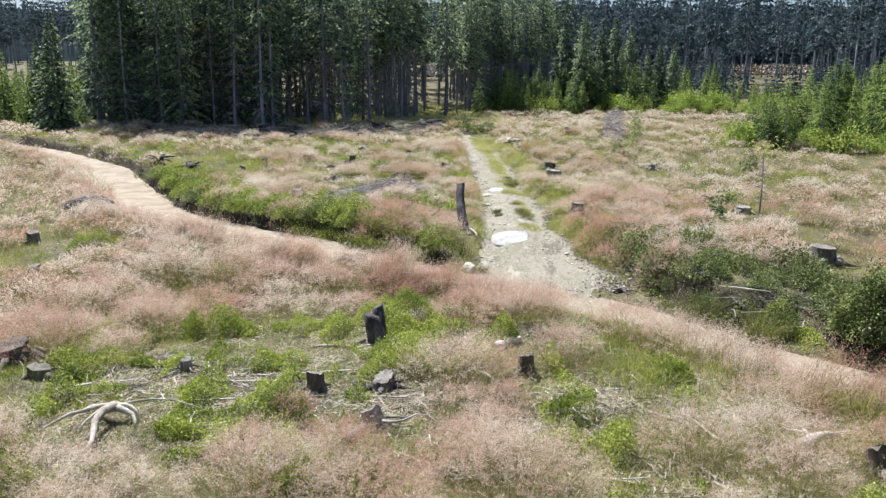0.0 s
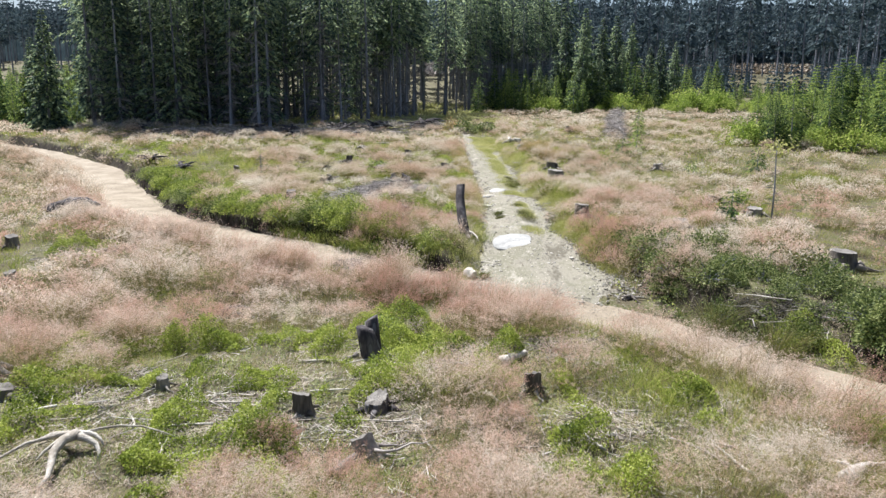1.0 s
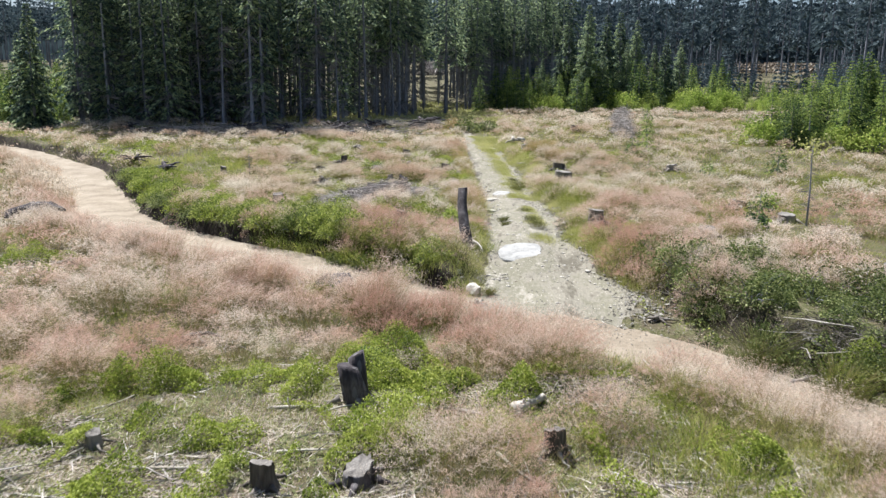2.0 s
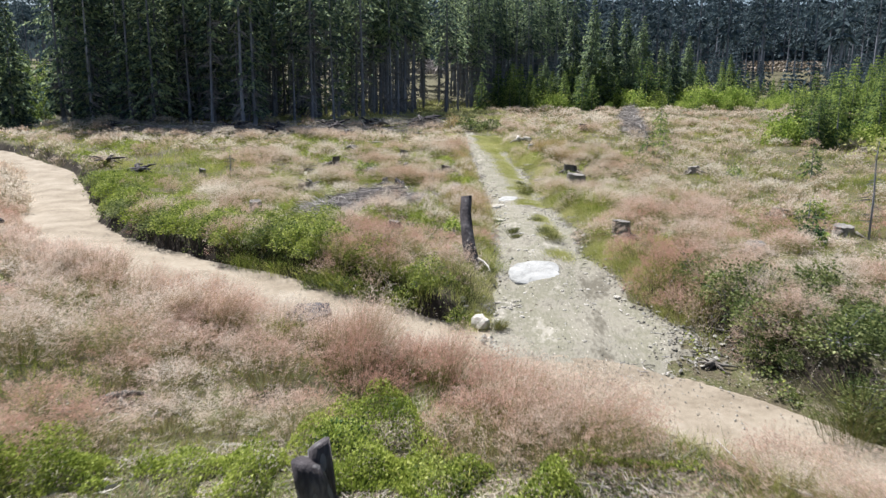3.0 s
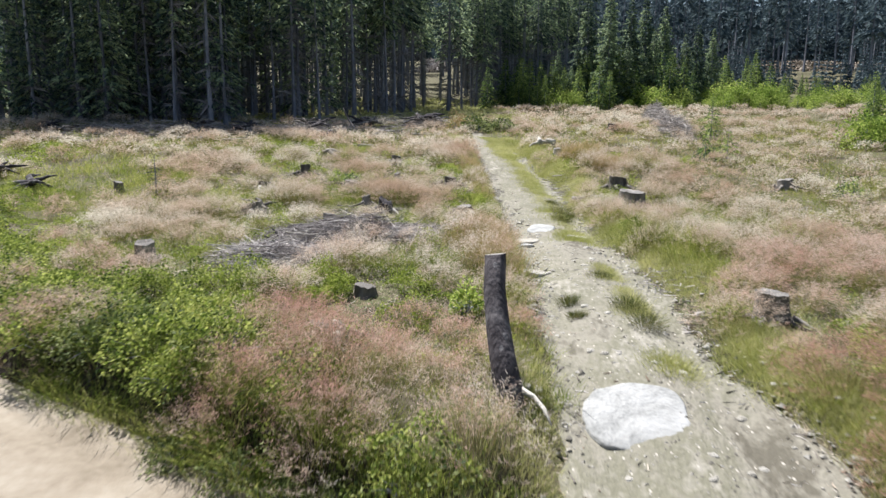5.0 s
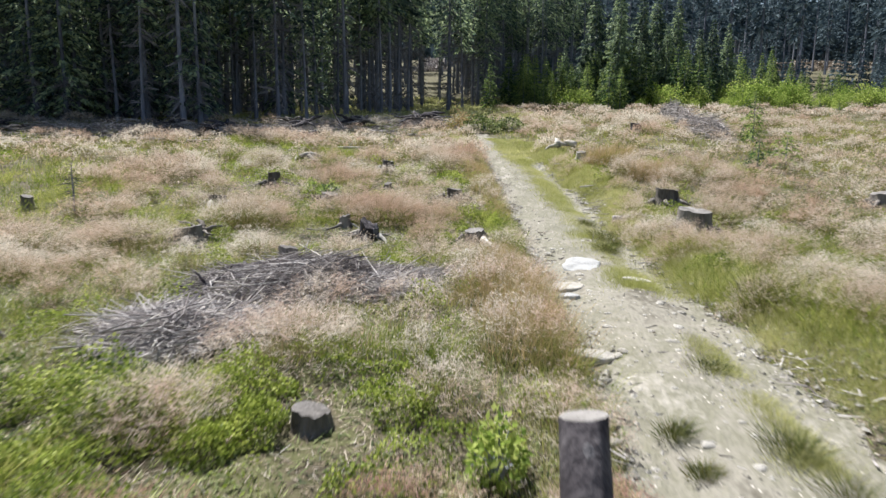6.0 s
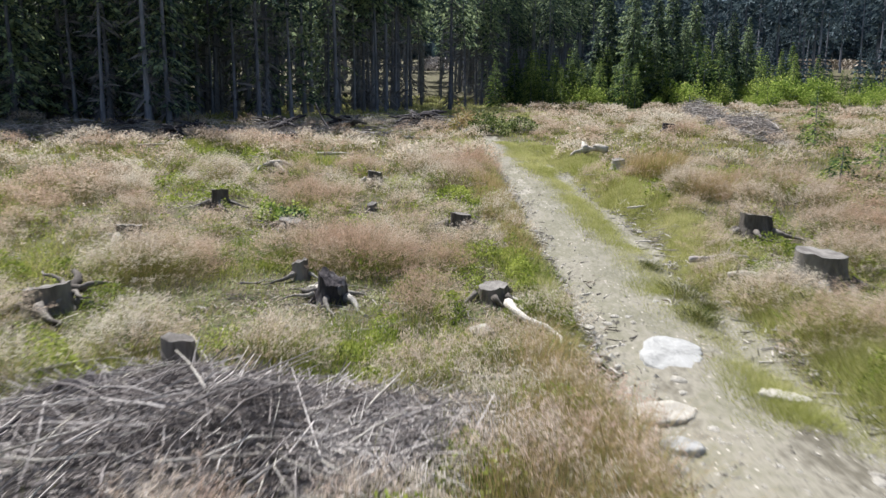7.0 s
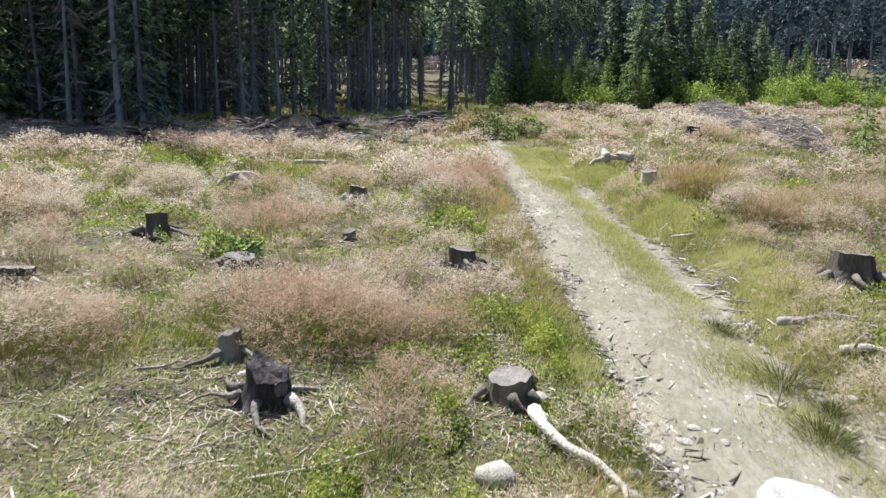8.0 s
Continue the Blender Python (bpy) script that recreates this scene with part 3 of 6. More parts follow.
def far_woods():
    """Distant tall trees on the rising slope, in one object."""
    rng = np.random.default_rng(77)
    trunks, crowns = [], []
    kinds = [conifer(22 + 2 * k, 7 + 2.5 * k, 2.3, 1.1, 9, 90 + k, trunk_r=0.2, sides=4, twig=1.2, slim=0.24) for k in range(3)]
    low = conifer(6.5, 0.2, 1.9, 0.6, 8, 95, trunk_r=0.1, sides=4, twig=0.9, slim=0.3)
    n = 0
    while n < 400:
        x, y = rng.uniform(-150, 150), rng.uniform(112, 235)
        if (x < 4 and y < 124) or (x < -0.5 * y and y < 195) or abs(x) > 0.66 * y:
            continue
        if (78 < x < 112 and 196 < y < 235) or ride(x, y) < 1.6:
            continue
        small = x > 10 and rng.random() < (0.6 if y < 150 else 0.3)
        if 0.39 < x / y < 0.52 and y > 120 and (small or rng.random() < 0.35):
            continue
        n += 1
        k = low if small else kinds[int(rng.integers(3))]
        a, size = rng.uniform(0, 6.28), rng.uniform(0.85, 1.2)
        turn = np.array([[math.cos(a), -math.sin(a), 0], [math.sin(a), math.cos(a), 0], [0, 0, 1]]) * size
        at = np.array([x, y, ground_z(x, y)])
        trunks.append((k[0][0] @ turn.T + at, k[0][1]))
        crowns.append((k[1][0] @ turn.T + at, k[1][1]))
    for k in range(340):
        y = rng.uniform(103, 192)
        x = y * rng.uniform(0.07, 0.66)
        if 0.40 < x / y < 0.51 and y > 125:
            continue
        at, size = np.array([x, y, ground_z(x, y)]), rng.uniform(0.35, 0.8)
        crowns.append((low[1][0] * size + at, low[1][1]))
    thick = conifer(25, 1.5, 3.6, 1.9, 4, 97, trunk_r=0.3, sides=3, twig=2.6, slim=0.3)
    for k in range(290):
        x, y = -200 + 1.38 * k + rng.uniform(-0.6, 0.6), rng.uniform(240, 275)
        at, size = np.array([x, y, ground_z(x, y)]), rng.uniform(0.8, 1.15)
        if ride(x, y) < 2.0:
            continue
        kind = kinds[k % 3] if x < -105 else thick
        trunks.append((kind[0][0] * size + at, kind[0][1]))
        crowns.append((kind[1][0] * size + at, kind[1][1]))
    # Ridge backdrop behind the trees, its haze painted in as blue.
    rim = np.arange(-230, 231, 0.8)
    top = 20 + 4.5 * rng.random(len(rim)) * (np.arange(len(rim)) % 2) + 2.0 * lattice(rim, rim * 0, 30, 99)
    foot = height(rim, np.full(len(rim), 284.0))
    ridge = np.concatenate([np.stack([rim, 0 * rim + 284, foot - 2], 1), np.stack([rim, 0 * rim + 284 + rng.normal(0, 1, len(rim)), foot + top], 1)])
    q, m = np.arange(len(rim) - 1), len(rim)
    tagged(new("backdrop", mesh_of("backdrop", ridge, np.stack([q, q + 1, m + q + 1, m + q], 1), M_FAR_HAZE)), "wall of distant spruce forest with haze blue in its colour", "forest", kind="structure")
    tv, tf = join(trunks)
    cv, cf = join(crowns)
    v, f = join([(tv, tf), (cv, cf)])
    me = mesh_of("far_woods", v, f, [M_BARK, M_FAR_HAZE], np.r_[np.zeros(len(tf), int), np.ones(len(cf), int)])
    return tagged(new("far_woods", me), "distant dark spruce forest on the slope, tinted haze blue", "forest", kind="stuff")


far_woods()


# ---- undergrowth ----
# Patches as centre x, y and half widths.
BILBERRY_FRONT = [(7.0, 12.6, 0.7, 0.5), (6.3, 13.1, 0.5, 0.35), (-0.8, 12.2, 0.75, 1.7), (0.9, 11.8, 1.2, 0.6), (2.2, 11.3, 0.6, 0.7), (-3.3, 9.1, 0.8, 0.7), (-4.4, 10.5, 0.6, 0.7), (-5.4, 9.5, 0.8, 1.0), (-1.9, 8.9, 0.4, 0.6), (-1.3, 8.8, 0.3, 0.4), (-1.3, 6.9, 0.7, 0.55), (1.4, 8.8, 0.3, 0.35), (-8.5, 17.9, 0.7, 0.7), (-6.6, 8.4, 0.6, 0.8), (3.4, 9.7, 0.4, 0.5)]
BILBERRY_BACK = [(-2.4, 22.6, 1.6, 0.9), (-0.8, 22.9, 1.3, 0.8), (-3.7, 23.3, 1.0, 0.8), (-2.0, 21.5, 1.2, 0.6), (-1.6, 22.6, 0.55, 0.9), (0.0, 37.1, 0.75, 1.4), (0.3, 32.4, 0.9, 0.7), (1.15, 31.9, 0.5, 1.1), (0.2, 30.9, 0.5, 0.5), (0.4, 38.3, 0.9, 1.0), (-0.7, 39.6, 0.6, 0.9), (0.8, 33.6, 0.5, 0.6), (-0.5, 29.7, 0.6, 0.5), (-4.6, 36.4, 0.8, 0.6), (-3.9, 36.2, 0.45, 0.8), (-5.1, 37.7, 0.9, 1.2), (-6.1, 44.1, 1.6, 1.4), (-3.3, 26.6, 0.6, 0.6), (-1.3, 23.6, 1.0, 0.6), (-9.0, 28.0, 2.2, 1.6), (-12.0, 32.0, 1.6, 2.2), (-7.2, 25.6, 1.0, 0.9), (-16.0, 40.5, 1.6, 3.0), (9.6, 23.5, 0.8, 0.7), (8.0, 40.5, 1.5, 1.2)]
DARK_SHRUBS = [(0.3, 11.7, 0.7, 0.55), (5.1, 15.2, 1.3, 0.6), (7.1, 14.2, 1.9, 1.6), (5.6, 13.9, 1.2, 0.9), (8.4, 12.2, 1.0, 1.4), (-7.0, 24.3, 1.2, 0.7), (-4.8, 22.3, 1.3, 0.9), (-2.5, 20.5, 0.9, 0.55), (-3.3, 23.3, 0.9, 0.9), (-9.2, 26.3, 1.3, 0.7), (-11.5, 29.5, 0.7, 0.9), (-0.4, 18.6, 0.9, 0.3), (-1.5, 19.5, 0.6, 0.35)]
FLUFF_FRONT = [(-6.2, 15.0, 3.2, 2.4), (-2.6, 14.6, 2.0, 2.0), (-7.5, 12.0, 2.0, 1.5), (-2.4, 6.7, 2.0, 0.9), (0.5, 8.6, 0.7, 1.6), (5.2, 11.2, 2.2, 1.4), (4.3, 7.5, 1.6, 1.1), (5.0, 18.8, 1.3, 1.8), (6.8, 17.5, 2.0, 1.2), (-4.9, 10.7, 0.4, 0.4), (-7.6, 19.5, 2.5, 1.2), (1.4, 13.2, 1.2, 0.8), (-0.2, 6.4, 0.8, 0.8)]
FLUFF_BACK = [(-2.6, 23.3, 0.6, 0.45), (-0.2, 18.75, 0.9, 0.5), (-1.3, 19.35, 0.9, 0.5), (-0.9, 20.4, 1.3, 0.9), (0.05, 19.0, 0.85, 0.6), (-1.7, 19.7, 0.9, 0.5), (-6.4, 29.8, 1.6, 1.8), (-0.7, 33.7, 1.4, 1.1), (-4.2, 32.4, 1.0, 0.9), (6.3, 37.8, 1.3, 1.3), (5.4, 30.0, 0.8, 0.6), (-3.0, 38.6, 1.8, 1.2), (6.2, 24.5, 1.4, 1.4), (5.6, 21.3, 1.0, 0.8), (-8.8, 38.6, 2.0, 1.6), (-2.4, 24.6, 0.8, 0.7), (-5.6, 46.8, 2.4, 1.5), (0.0, 43.0, 1.2, 2.5), (5.0, 28.6, 0.6, 0.8), (4.9, 23.0, 0.5, 0.6), (5.2, 26.3, 0.7, 0.8)]
GREEN_GRASS = [(5.5, 8.6, 0.8, 0.55), (4.5, 9.4, 0.6, 0.45), (2.6, 10.2, 0.6, 0.9), (2.9, 9.0, 0.5, 0.6), (1.9, 8.0, 0.8, 0.5), (-10.9, 36.2, 3.0, 4.5), (15.5, 30.9, 1.6, 1.4), (-5.0, 14.7, 0.9, 1.0), (-3.3, 21.5, 0.8, 0.9), (1.0, 20.7, 0.45, 1.2), (4.2, 24.3, 0.6, 1.3), (-0.1, 18.15, 0.95, 0.4), (-1.5, 19.1, 0.9, 0.35), (-2.6, 19.8, 0.8, 0.35), (3.9, 18.6, 0.35, 1.4), (4.2, 16.9, 0.5, 0.9), (4.5, 18.2, 0.5, 1.2), (0.6, 33.7, 0.9, 0.5), (-2.6, 32.8, 0.9, 0.7), (-3.4, 33.2, 0.9, 0.6), (-1.5, 33.1, 0.8, 0.4), (-7.0, 45.5, 1.6, 1.4), (1.2, 32.9, 0.5, 1.0), (-3.5, 42.6, 0.8, 1.6), (-2.2, 33.6, 0.7, 0.6), (-0.5, 29.3, 0.9, 0.7), (3.9, 27.7, 0.6, 1.2), (1.2, 24.7, 0.35, 0.8), (-3.2, 22.1, 0.4, 0.7), (-1.6, 30.0, 0.7, 0.7), (-10.5, 15.5, 1.5, 2.0), (-1.9, 15.9, 0.9, 0.5), (-2.9, 16.3, 0.4, 0.4), (6.5, 29.0, 1.0, 1.0), (-5.8, 26.0, 0.8, 0.8)]
BARE = [(-5.0, 70.0, 9.0, 11.0), (0.7, 19.9, 0.45, 0.5), (-2.6, 9.6, 2.6, 1.5), (1.6, 8.9, 1.3, 1.3), (-0.4, 9.0, 1.2, 1.3), (-8.8, 18.0, 1.6, 1.2), (-3.9, 13.9, 0.9, 0.4), (-1.8, 31.4, 1.25, 0.9), (-3.0, 35.5, 0.7, 0.5), (0.7, 31.0, 0.5, 0.7), (-2.0, 27.3, 1.8, 1.7), (-3.2, 25.4, 0.8, 0.8), (-14, 52.5, 9.0, 3.5), (-4.5, 54, 4.0, 2.5), (6.5, 13.3, 0.8, 0.5), (14.5, 56.0, 1.6, 7.0), (-4.8, 30.9, 0.6, 0.4), (5.2, 33.1, 0.7, 0.5)]


STUMPS_FRONT = [(-1.73, 9.4, 0.23, 0.27, 5, 0.45), (1.3, 10.2, 0.24, 0.28, 5, 0.4), (-5.86, 9.9, 0.3, 0.16, 4, 0.35), (-10.7, 18.4, 0.3, 0.3, 4, 0.4), (-9.3, 15.9, 0.25, 0.18, 4, 0.3), (-3.9, 10.4, 0.17, 0.16, 4, 0.3), (9.4, 24.9, 0.45, 0.25, 5, 0.6), (9.5, 22.0, 0.45, 0.22, 5, 0.5), (9.05, 16.4, 0.55, 0.4, 6, 0.6), (6.7, 20.3, 0.42, 0.24, 5, 0.5)]
STUMPS_BACK = [(-5.1, 25.2, 0.33, 0.36, 4, 0.4), (4.35, 22.2, 0.42, 0.42, 6, 0.6), (-1.1, 23.2, 0.31, 0.14, 0, 0.3), (-4.8, 31.0, 0.5, 0.3, 4, 0.5), (-2.5, 29.0, 0.3, 0.34, 4, 0.4), (5.4, 34.9, 0.50, 0.36, 6, 0.6), (5.15, 32.3, 0.66, 0.5, 7, 0.9), (-2.04, 32.35, 0.22, 0.24, 4, 0.55), (-4.55, 37.0, 0.32, 0.34, 5, 0.8), (-2.85, 35.6, 0.42, 0.18, 4, 0.4), (-5.3, 34.4, 0.42, 0.24, 6, 0.7), (-1.72, 40.2, 0.36, 0.3, 6, 0.7), (-1.5, 37.1, 0.2, 0.15, 3, 0.4), (0.28, 35.5, 0.38, 0.22, 5, 0.6), (-9.4, 33.8, 0.25, 0.32, 4, 0.4), (10.4, 34.6, 0.45, 0.28, 5, 0.5)]
CLEAR = [(x, y - 0.45, 0.28 + w * 0.7, 0.85) for x, y, w, *_ in STUMPS_FRONT + STUMPS_BACK] + [(-1.6, 30.7, 0.95, 1.0), (0.6, 31.4, 0.45, 0.7), (-6.75, 10.3, 0.6, 0.7), (-1.1, 11.2, 0.4, 0.6), (-2.15, 16.6, 0.6, 0.6), (-4.0, 7.6, 1.05, 0.8), (-0.8, 8.0, 0.6, 0.6), (-2.1, 27.4, 2.0, 1.5), (-3.2, 25.4, 1.5, 1.5), (-0.9, 27.0, 1.1, 0.9), (0.4, 10.9, 0.6, 0.4), (4.6, 6.9, 0.9, 0.8), (5.1, 31.5, 0.8, 1.0), (4.55, 43.6, 0.7, 0.9), (4.64, 41.3, 0.5, 0.8)]


def within(patches, x, y):
    """1 in the middle of a patch, nought at its uneven edge, below nought outside."""
    wx, wy = x + 0.3 * lattice(x, y, 0.8, 50), y + 0.35 * lattice(x, y, 0.9, 51)
    best = np.full(np.shape(x), -9.0)
    for a, b, p, q in patches:
        best = np.maximum(best, 1 - np.hypot((wx - a) / p, (wy - b) / q))
    return best


def road_gap(x, y):
    """Metres to the nearest road edge, below nought on a road."""
    d, _ = along(ROAD, x, y)
    dt, _ = along(TRACK, x, y)
    return np.minimum(np.abs(d) - 1.2, np.where((y > 14.5) & (y < 52), np.abs(dt) - (1.0 + 0.9 * ease(21, 16, y)) * (1 - 0.75 * ease(44, 52, y)), 9))


def greens(x, y):
    """How far in a patch of green or bare ground a place lies: above nought inside."""
    return np.maximum.reduce([within(p, x, y) for p in (BILBERRY_FRONT, BILBERRY_BACK, DARK_SHRUBS, GREEN_GRASS)])


def stray(x, y):
    """Chance growth of green among the pale grass."""
    return lattice(x, y, 3.3, 40) + 0.7 * lattice(x, y, 1.2, 41) - 0.75


def strips(p, tall, lean, width, rng, seeds=0, seed_len=0.12, seed_w=0.004, flat=False):
    """Bent blades at the points p, with side branches in the upper part when seeds is given."""
    n = len(p)
    a = rng.uniform(0, 6.28, n)
    side = np.stack([np.cos(a), np.sin(a), np.zeros(n)], 1) * width[:, None] / 2
    up = np.stack([np.zeros(n), np.zeros(n), tall], 1)
    mid = p + lean * 0.3 + up * 0.55
    tip = p + lean + up * np.sqrt(np.clip(1 - (np.linalg.norm(lean, axis=1) / tall) ** 2 * 0.5, 0.2, 1))[:, None]
    if flat:
        v = [np.stack([p - side, p + side, tip], 1).reshape(-1, 3)]
        return v[0], np.arange(3 * n).reshape(-1, 3), np.zeros(n, int)
    v = [np.stack([p - side, p + side, mid, mid - side, mid + side, tip], 1).reshape(-1, 3)]
    f = [np.arange(6 * n).reshape(-1, 3)]
    count, index = n * 6, [np.zeros(2 * n, int)]
    if seeds:
        m = n * seeds
        j = np.repeat(np.arange(n), seeds)
        s = rng.uniform(0.25, 1.0, m)[:, None]
        start = mid[j] * (1 - s) + tip[j] * s
        way = rng.normal(0, 1, (m, 3)) * [1, 1, 0.5] + [0, 0, 0.6]
        way /= np.linalg.norm(way, axis=1)[:, None]
        ln = (seed_len * rng.uniform(0.4, 1.2, m) * (1.25 - s[:, 0] * 0.7))[:, None]
        w = np.cross(way, rng.normal(size=(m, 3)))
        w *= seed_w * rng.uniform(0.6, 1.4, (m, 1)) / (np.linalg.norm(w, axis=1)[:, None] + 1e-9)
        v.append(np.stack([start, start + way * ln + w, start + way * ln - w], 1).reshape(-1, 3))
        f.append(count + np.arange(m)[:, None] * 3 + [0, 1, 2])
        index.append(np.ones(m, int))
    return np.concatenate(v), np.concatenate(f), np.concatenate(index)


def fountain(x, y, each, spread, tall, flare, rng):
    """Blades round each tuft's middle: roots, heights and leanings."""
    k = np.repeat(np.arange(len(x)), each)
    size = (rng.uniform(0.7, 1.2, len(x)) * np.clip(1 + 0.5 * lumps(x, y), 0.5, 1.5))[k]
    r = rng.normal(0, 1, (len(k), 2)).clip(-2, 2) * spread * size[:, None]
    px, py = x[k] + r[:, 0], y[k] + r[:, 1]
    t = tall * size * rng.uniform(0.6, 1.15, len(k))
    lean = np.zeros((len(k), 3))
    lean[:, :2] = r / spread * flare * t[:, None] * 0.6
    lean[:, 0] += t * (0.25 * lattice(px, py, 2.3, 43) + 0.12 + rng.normal(0, 0.12, len(k)))
    lean[:, 1] += t * (0.2 * lattice(px, py, 1.9, 44) - 0.05 + rng.normal(0, 0.12, len(k)))
    lean *= np.minimum(1, 0.7 * t / (np.linalg.norm(lean, axis=1) + 1e-9))[:, None]
    d, _ = along(ROAD, px, py)
    t, lean = (k * (1 + 0.45 * np.exp(-(((d + 2.1) / 0.8) ** 2))).reshape(-1, *[1] * (k.ndim - 1)) for k in (t, lean))
    return np.stack([px, py, height(px, py) - 0.02], 1), t, lean


def lumps(x, y):
    """Soft heaps and gaps of the pale grass."""
    return lattice(x, y, 1.9, 45) + 0.6 * lattice(x * 0.8, y, 0.75, 46)


def heads(x, y, r, tall, per, rng):
    """Stems of rounded tufts of the radius r: roots, heights and leanings, a dome of fine panicles."""
    many = np.maximum(12, (per * r**2 * rng.uniform(0.75, 1.25, len(x)))).astype(int)
    k = np.repeat(np.arange(len(x)), many)
    u, a = np.sqrt(rng.random(len(k))), rng.uniform(0, 6.283, len(k))
    u = u * np.clip(1 + 0.3 * rng.normal(size=len(k)), 0.3, 1.7)
    d = np.stack([np.cos(a), np.sin(a)], 1) * (u * r[k])[:, None] * [1.15, 0.9]
    px, py = x[k] + 0.62 * d[:, 0], y[k] + 0.62 * d[:, 1]
    t = tall[k] * (0.34 + 0.66 * np.sqrt(np.clip(1 - u**2, 0, 1))) * rng.uniform(0.75, 1.15, len(k))
    lean = np.zeros((len(k), 3))
    lean[:, :2] = 0.5 * d + t[:, None] * rng.normal(0, 0.13, (len(k), 2))
    lean[:, 0] += t * (0.22 * lattice(px, py, 2.3, 43) + 0.1)
    lean[:, 1] += t * (0.18 * lattice(px, py, 1.9, 44) - 0.04)
    lean *= np.minimum(1, 0.75 * t / (np.linalg.norm(lean, axis=1) + 1e-9))[:, None]
    return np.stack([px, py, height(px, py) - 0.02], 1), t, lean


def pale_grass(n, x0, x1, y0, y1, tall, wide, seeds, per, sizes, fluff, seed, rim=False):
    """Flowering hair grass in rounded tufts with gaps between, over its short green leaves."""
    rng = np.random.default_rng(seed)
    x, y = rng.uniform(x0, x1, n), rng.uniform(y0, y1, n)
    if rim:
        d, _ = along(ROAD, x, y)
        ok = (d < -0.98) & (d > -2.5) & ((x < 1.2) | (x > 4)) & (lattice(x, y, 0.9, 47) > -0.75) & (within([(-2.1, 16.2, 1.0, 0.9)], x, y) < 0)
    else:
        chance = rng.random(n)
        soft = within(FLUFF_FRONT + FLUFF_BACK, x, y)
        free = (road_gap(x, y) > 0.2) & (within(CLEAR, x, y) < 0) & (y < edge(x) - 0.5)
        wild = (greens(x, y) < -0.05) & (within(BARE, x, y) < 0.1) & (0.8 * lumps(x, y) + 0.9 * chance > 0.3) & (stray(x, y) < np.where(np.abs(x) > 8, 0.5, 0.15))
        wild &= ~((y < 12.8) & (x > -7) & (x < 4.2)) | (rng.random(n) < 0.12)
        ok = free & ((soft > 0.0) | wild)
    x, y = x[ok], y[ok]
    r = rng.uniform(*sizes, len(x)) * (1 + 0.3 * (within(FLUFF_FRONT + FLUFF_BACK, x, y) > 0))
    gap = np.where(within(FLUFF_FRONT + FLUFF_BACK, x, y) > 0, 0.66, np.where(y > 28, 1.2, 0.95)) * (0.5 if rim else 1.0)
    kept = []
    for k in range(len(x)):
        if kept and np.min(np.hypot(x[kept] - x[k], (y[kept] - y[k]) * 1.15) - gap[k] * (r[kept] + r[k])) < 0:
            continue
        kept.append(k)
    x, y, r = x[kept], y[kept], r[kept]
    h = tall * (0.55 + 0.75 * r / sizes[1]) * rng.uniform(0.8, 1.15, len(x))
    if rim:
        h = h * (1 + 0.35 * (((x > -6.5) & (x < 0.6)) | (x > 4)) * (y < 22))
    p, t, lean = heads(x, y, r, h, per, rng)
    ok = road_gap(p[:, 0], p[:, 1]) > (-0.3 if rim else -0.1)
    p, t, lean = p[ok], t[ok], lean[ok]
    v, f, i = strips(p, t, lean, wide * rng.uniform(0.6, 1.3, len(p)), rng, seeds, fluff[0], fluff[1])
    fx, fy = v[f[:, 0], 0], v[f[:, 0], 1]
    i = np.where((i == 1) & (fy + 3 * lattice(fx, fy, 2.0, 48) < 27), 2, i)
    tagged(new("dry_grass", mesh_of("dry_grass", v, f, [M_HAIR, M_PANICLE, M_PINK], i)), "pinkish dry hair grass flowering in soft tufts", "grass", kind="stuff")
    p, t, lean = heads(x, y, r * 1.15, h * 0.55, per * 0.5, rng)
    ok = road_gap(p[:, 0], p[:, 1]) > -0.05
    v, f, i = strips(p[ok], t[ok], lean[ok], wide * 1.8 * rng.uniform(0.7, 1.3, ok.sum()), rng, flat=True)
    tagged(new("grass_leaves", mesh_of("grass_leaves", v, f, M_BASE)), "green leaf tufts under the dry grass", "grass", kind="stuff")


def thin_grass(n, x0, x1, y0, y1, tall, wide, seeds, seed):
    """Single flowering stems between the tufts."""
    rng = np.random.default_rng(seed)
    x, y = rng.uniform(x0, x1, n), rng.uniform(y0, y1, n)
    ok = (road_gap(x, y) > 0.05) & (within(CLEAR, x, y) < 0) & (greens(x, y) < 0.1) & (within(BARE, x, y) < 0) & (y < edge(x) - 0.5) & (lumps(x, y) + rng.normal(0, 0.5, n) > -0.1)
    p = np.stack([x[ok], y[ok], height(x[ok], y[ok]) - 0.02], 1)
    m = len(p)
    t = tall * rng.uniform(0.5, 1.15, m)
    lean = np.stack([t * rng.normal(0.1, 0.2, m), t * rng.normal(0, 0.2, m), 0 * t], 1)
    v, f, i = strips(p, t, lean, wide * rng.uniform(0.6, 1.3, m), rng, seeds, 0.17 * tall, wide * 0.8)
    tagged(new("dry_grass", mesh_of("dry_grass", v, f, [M_HAIR, M_PANICLE], i)), "single dry hair grass stems", "grass", kind="stuff")


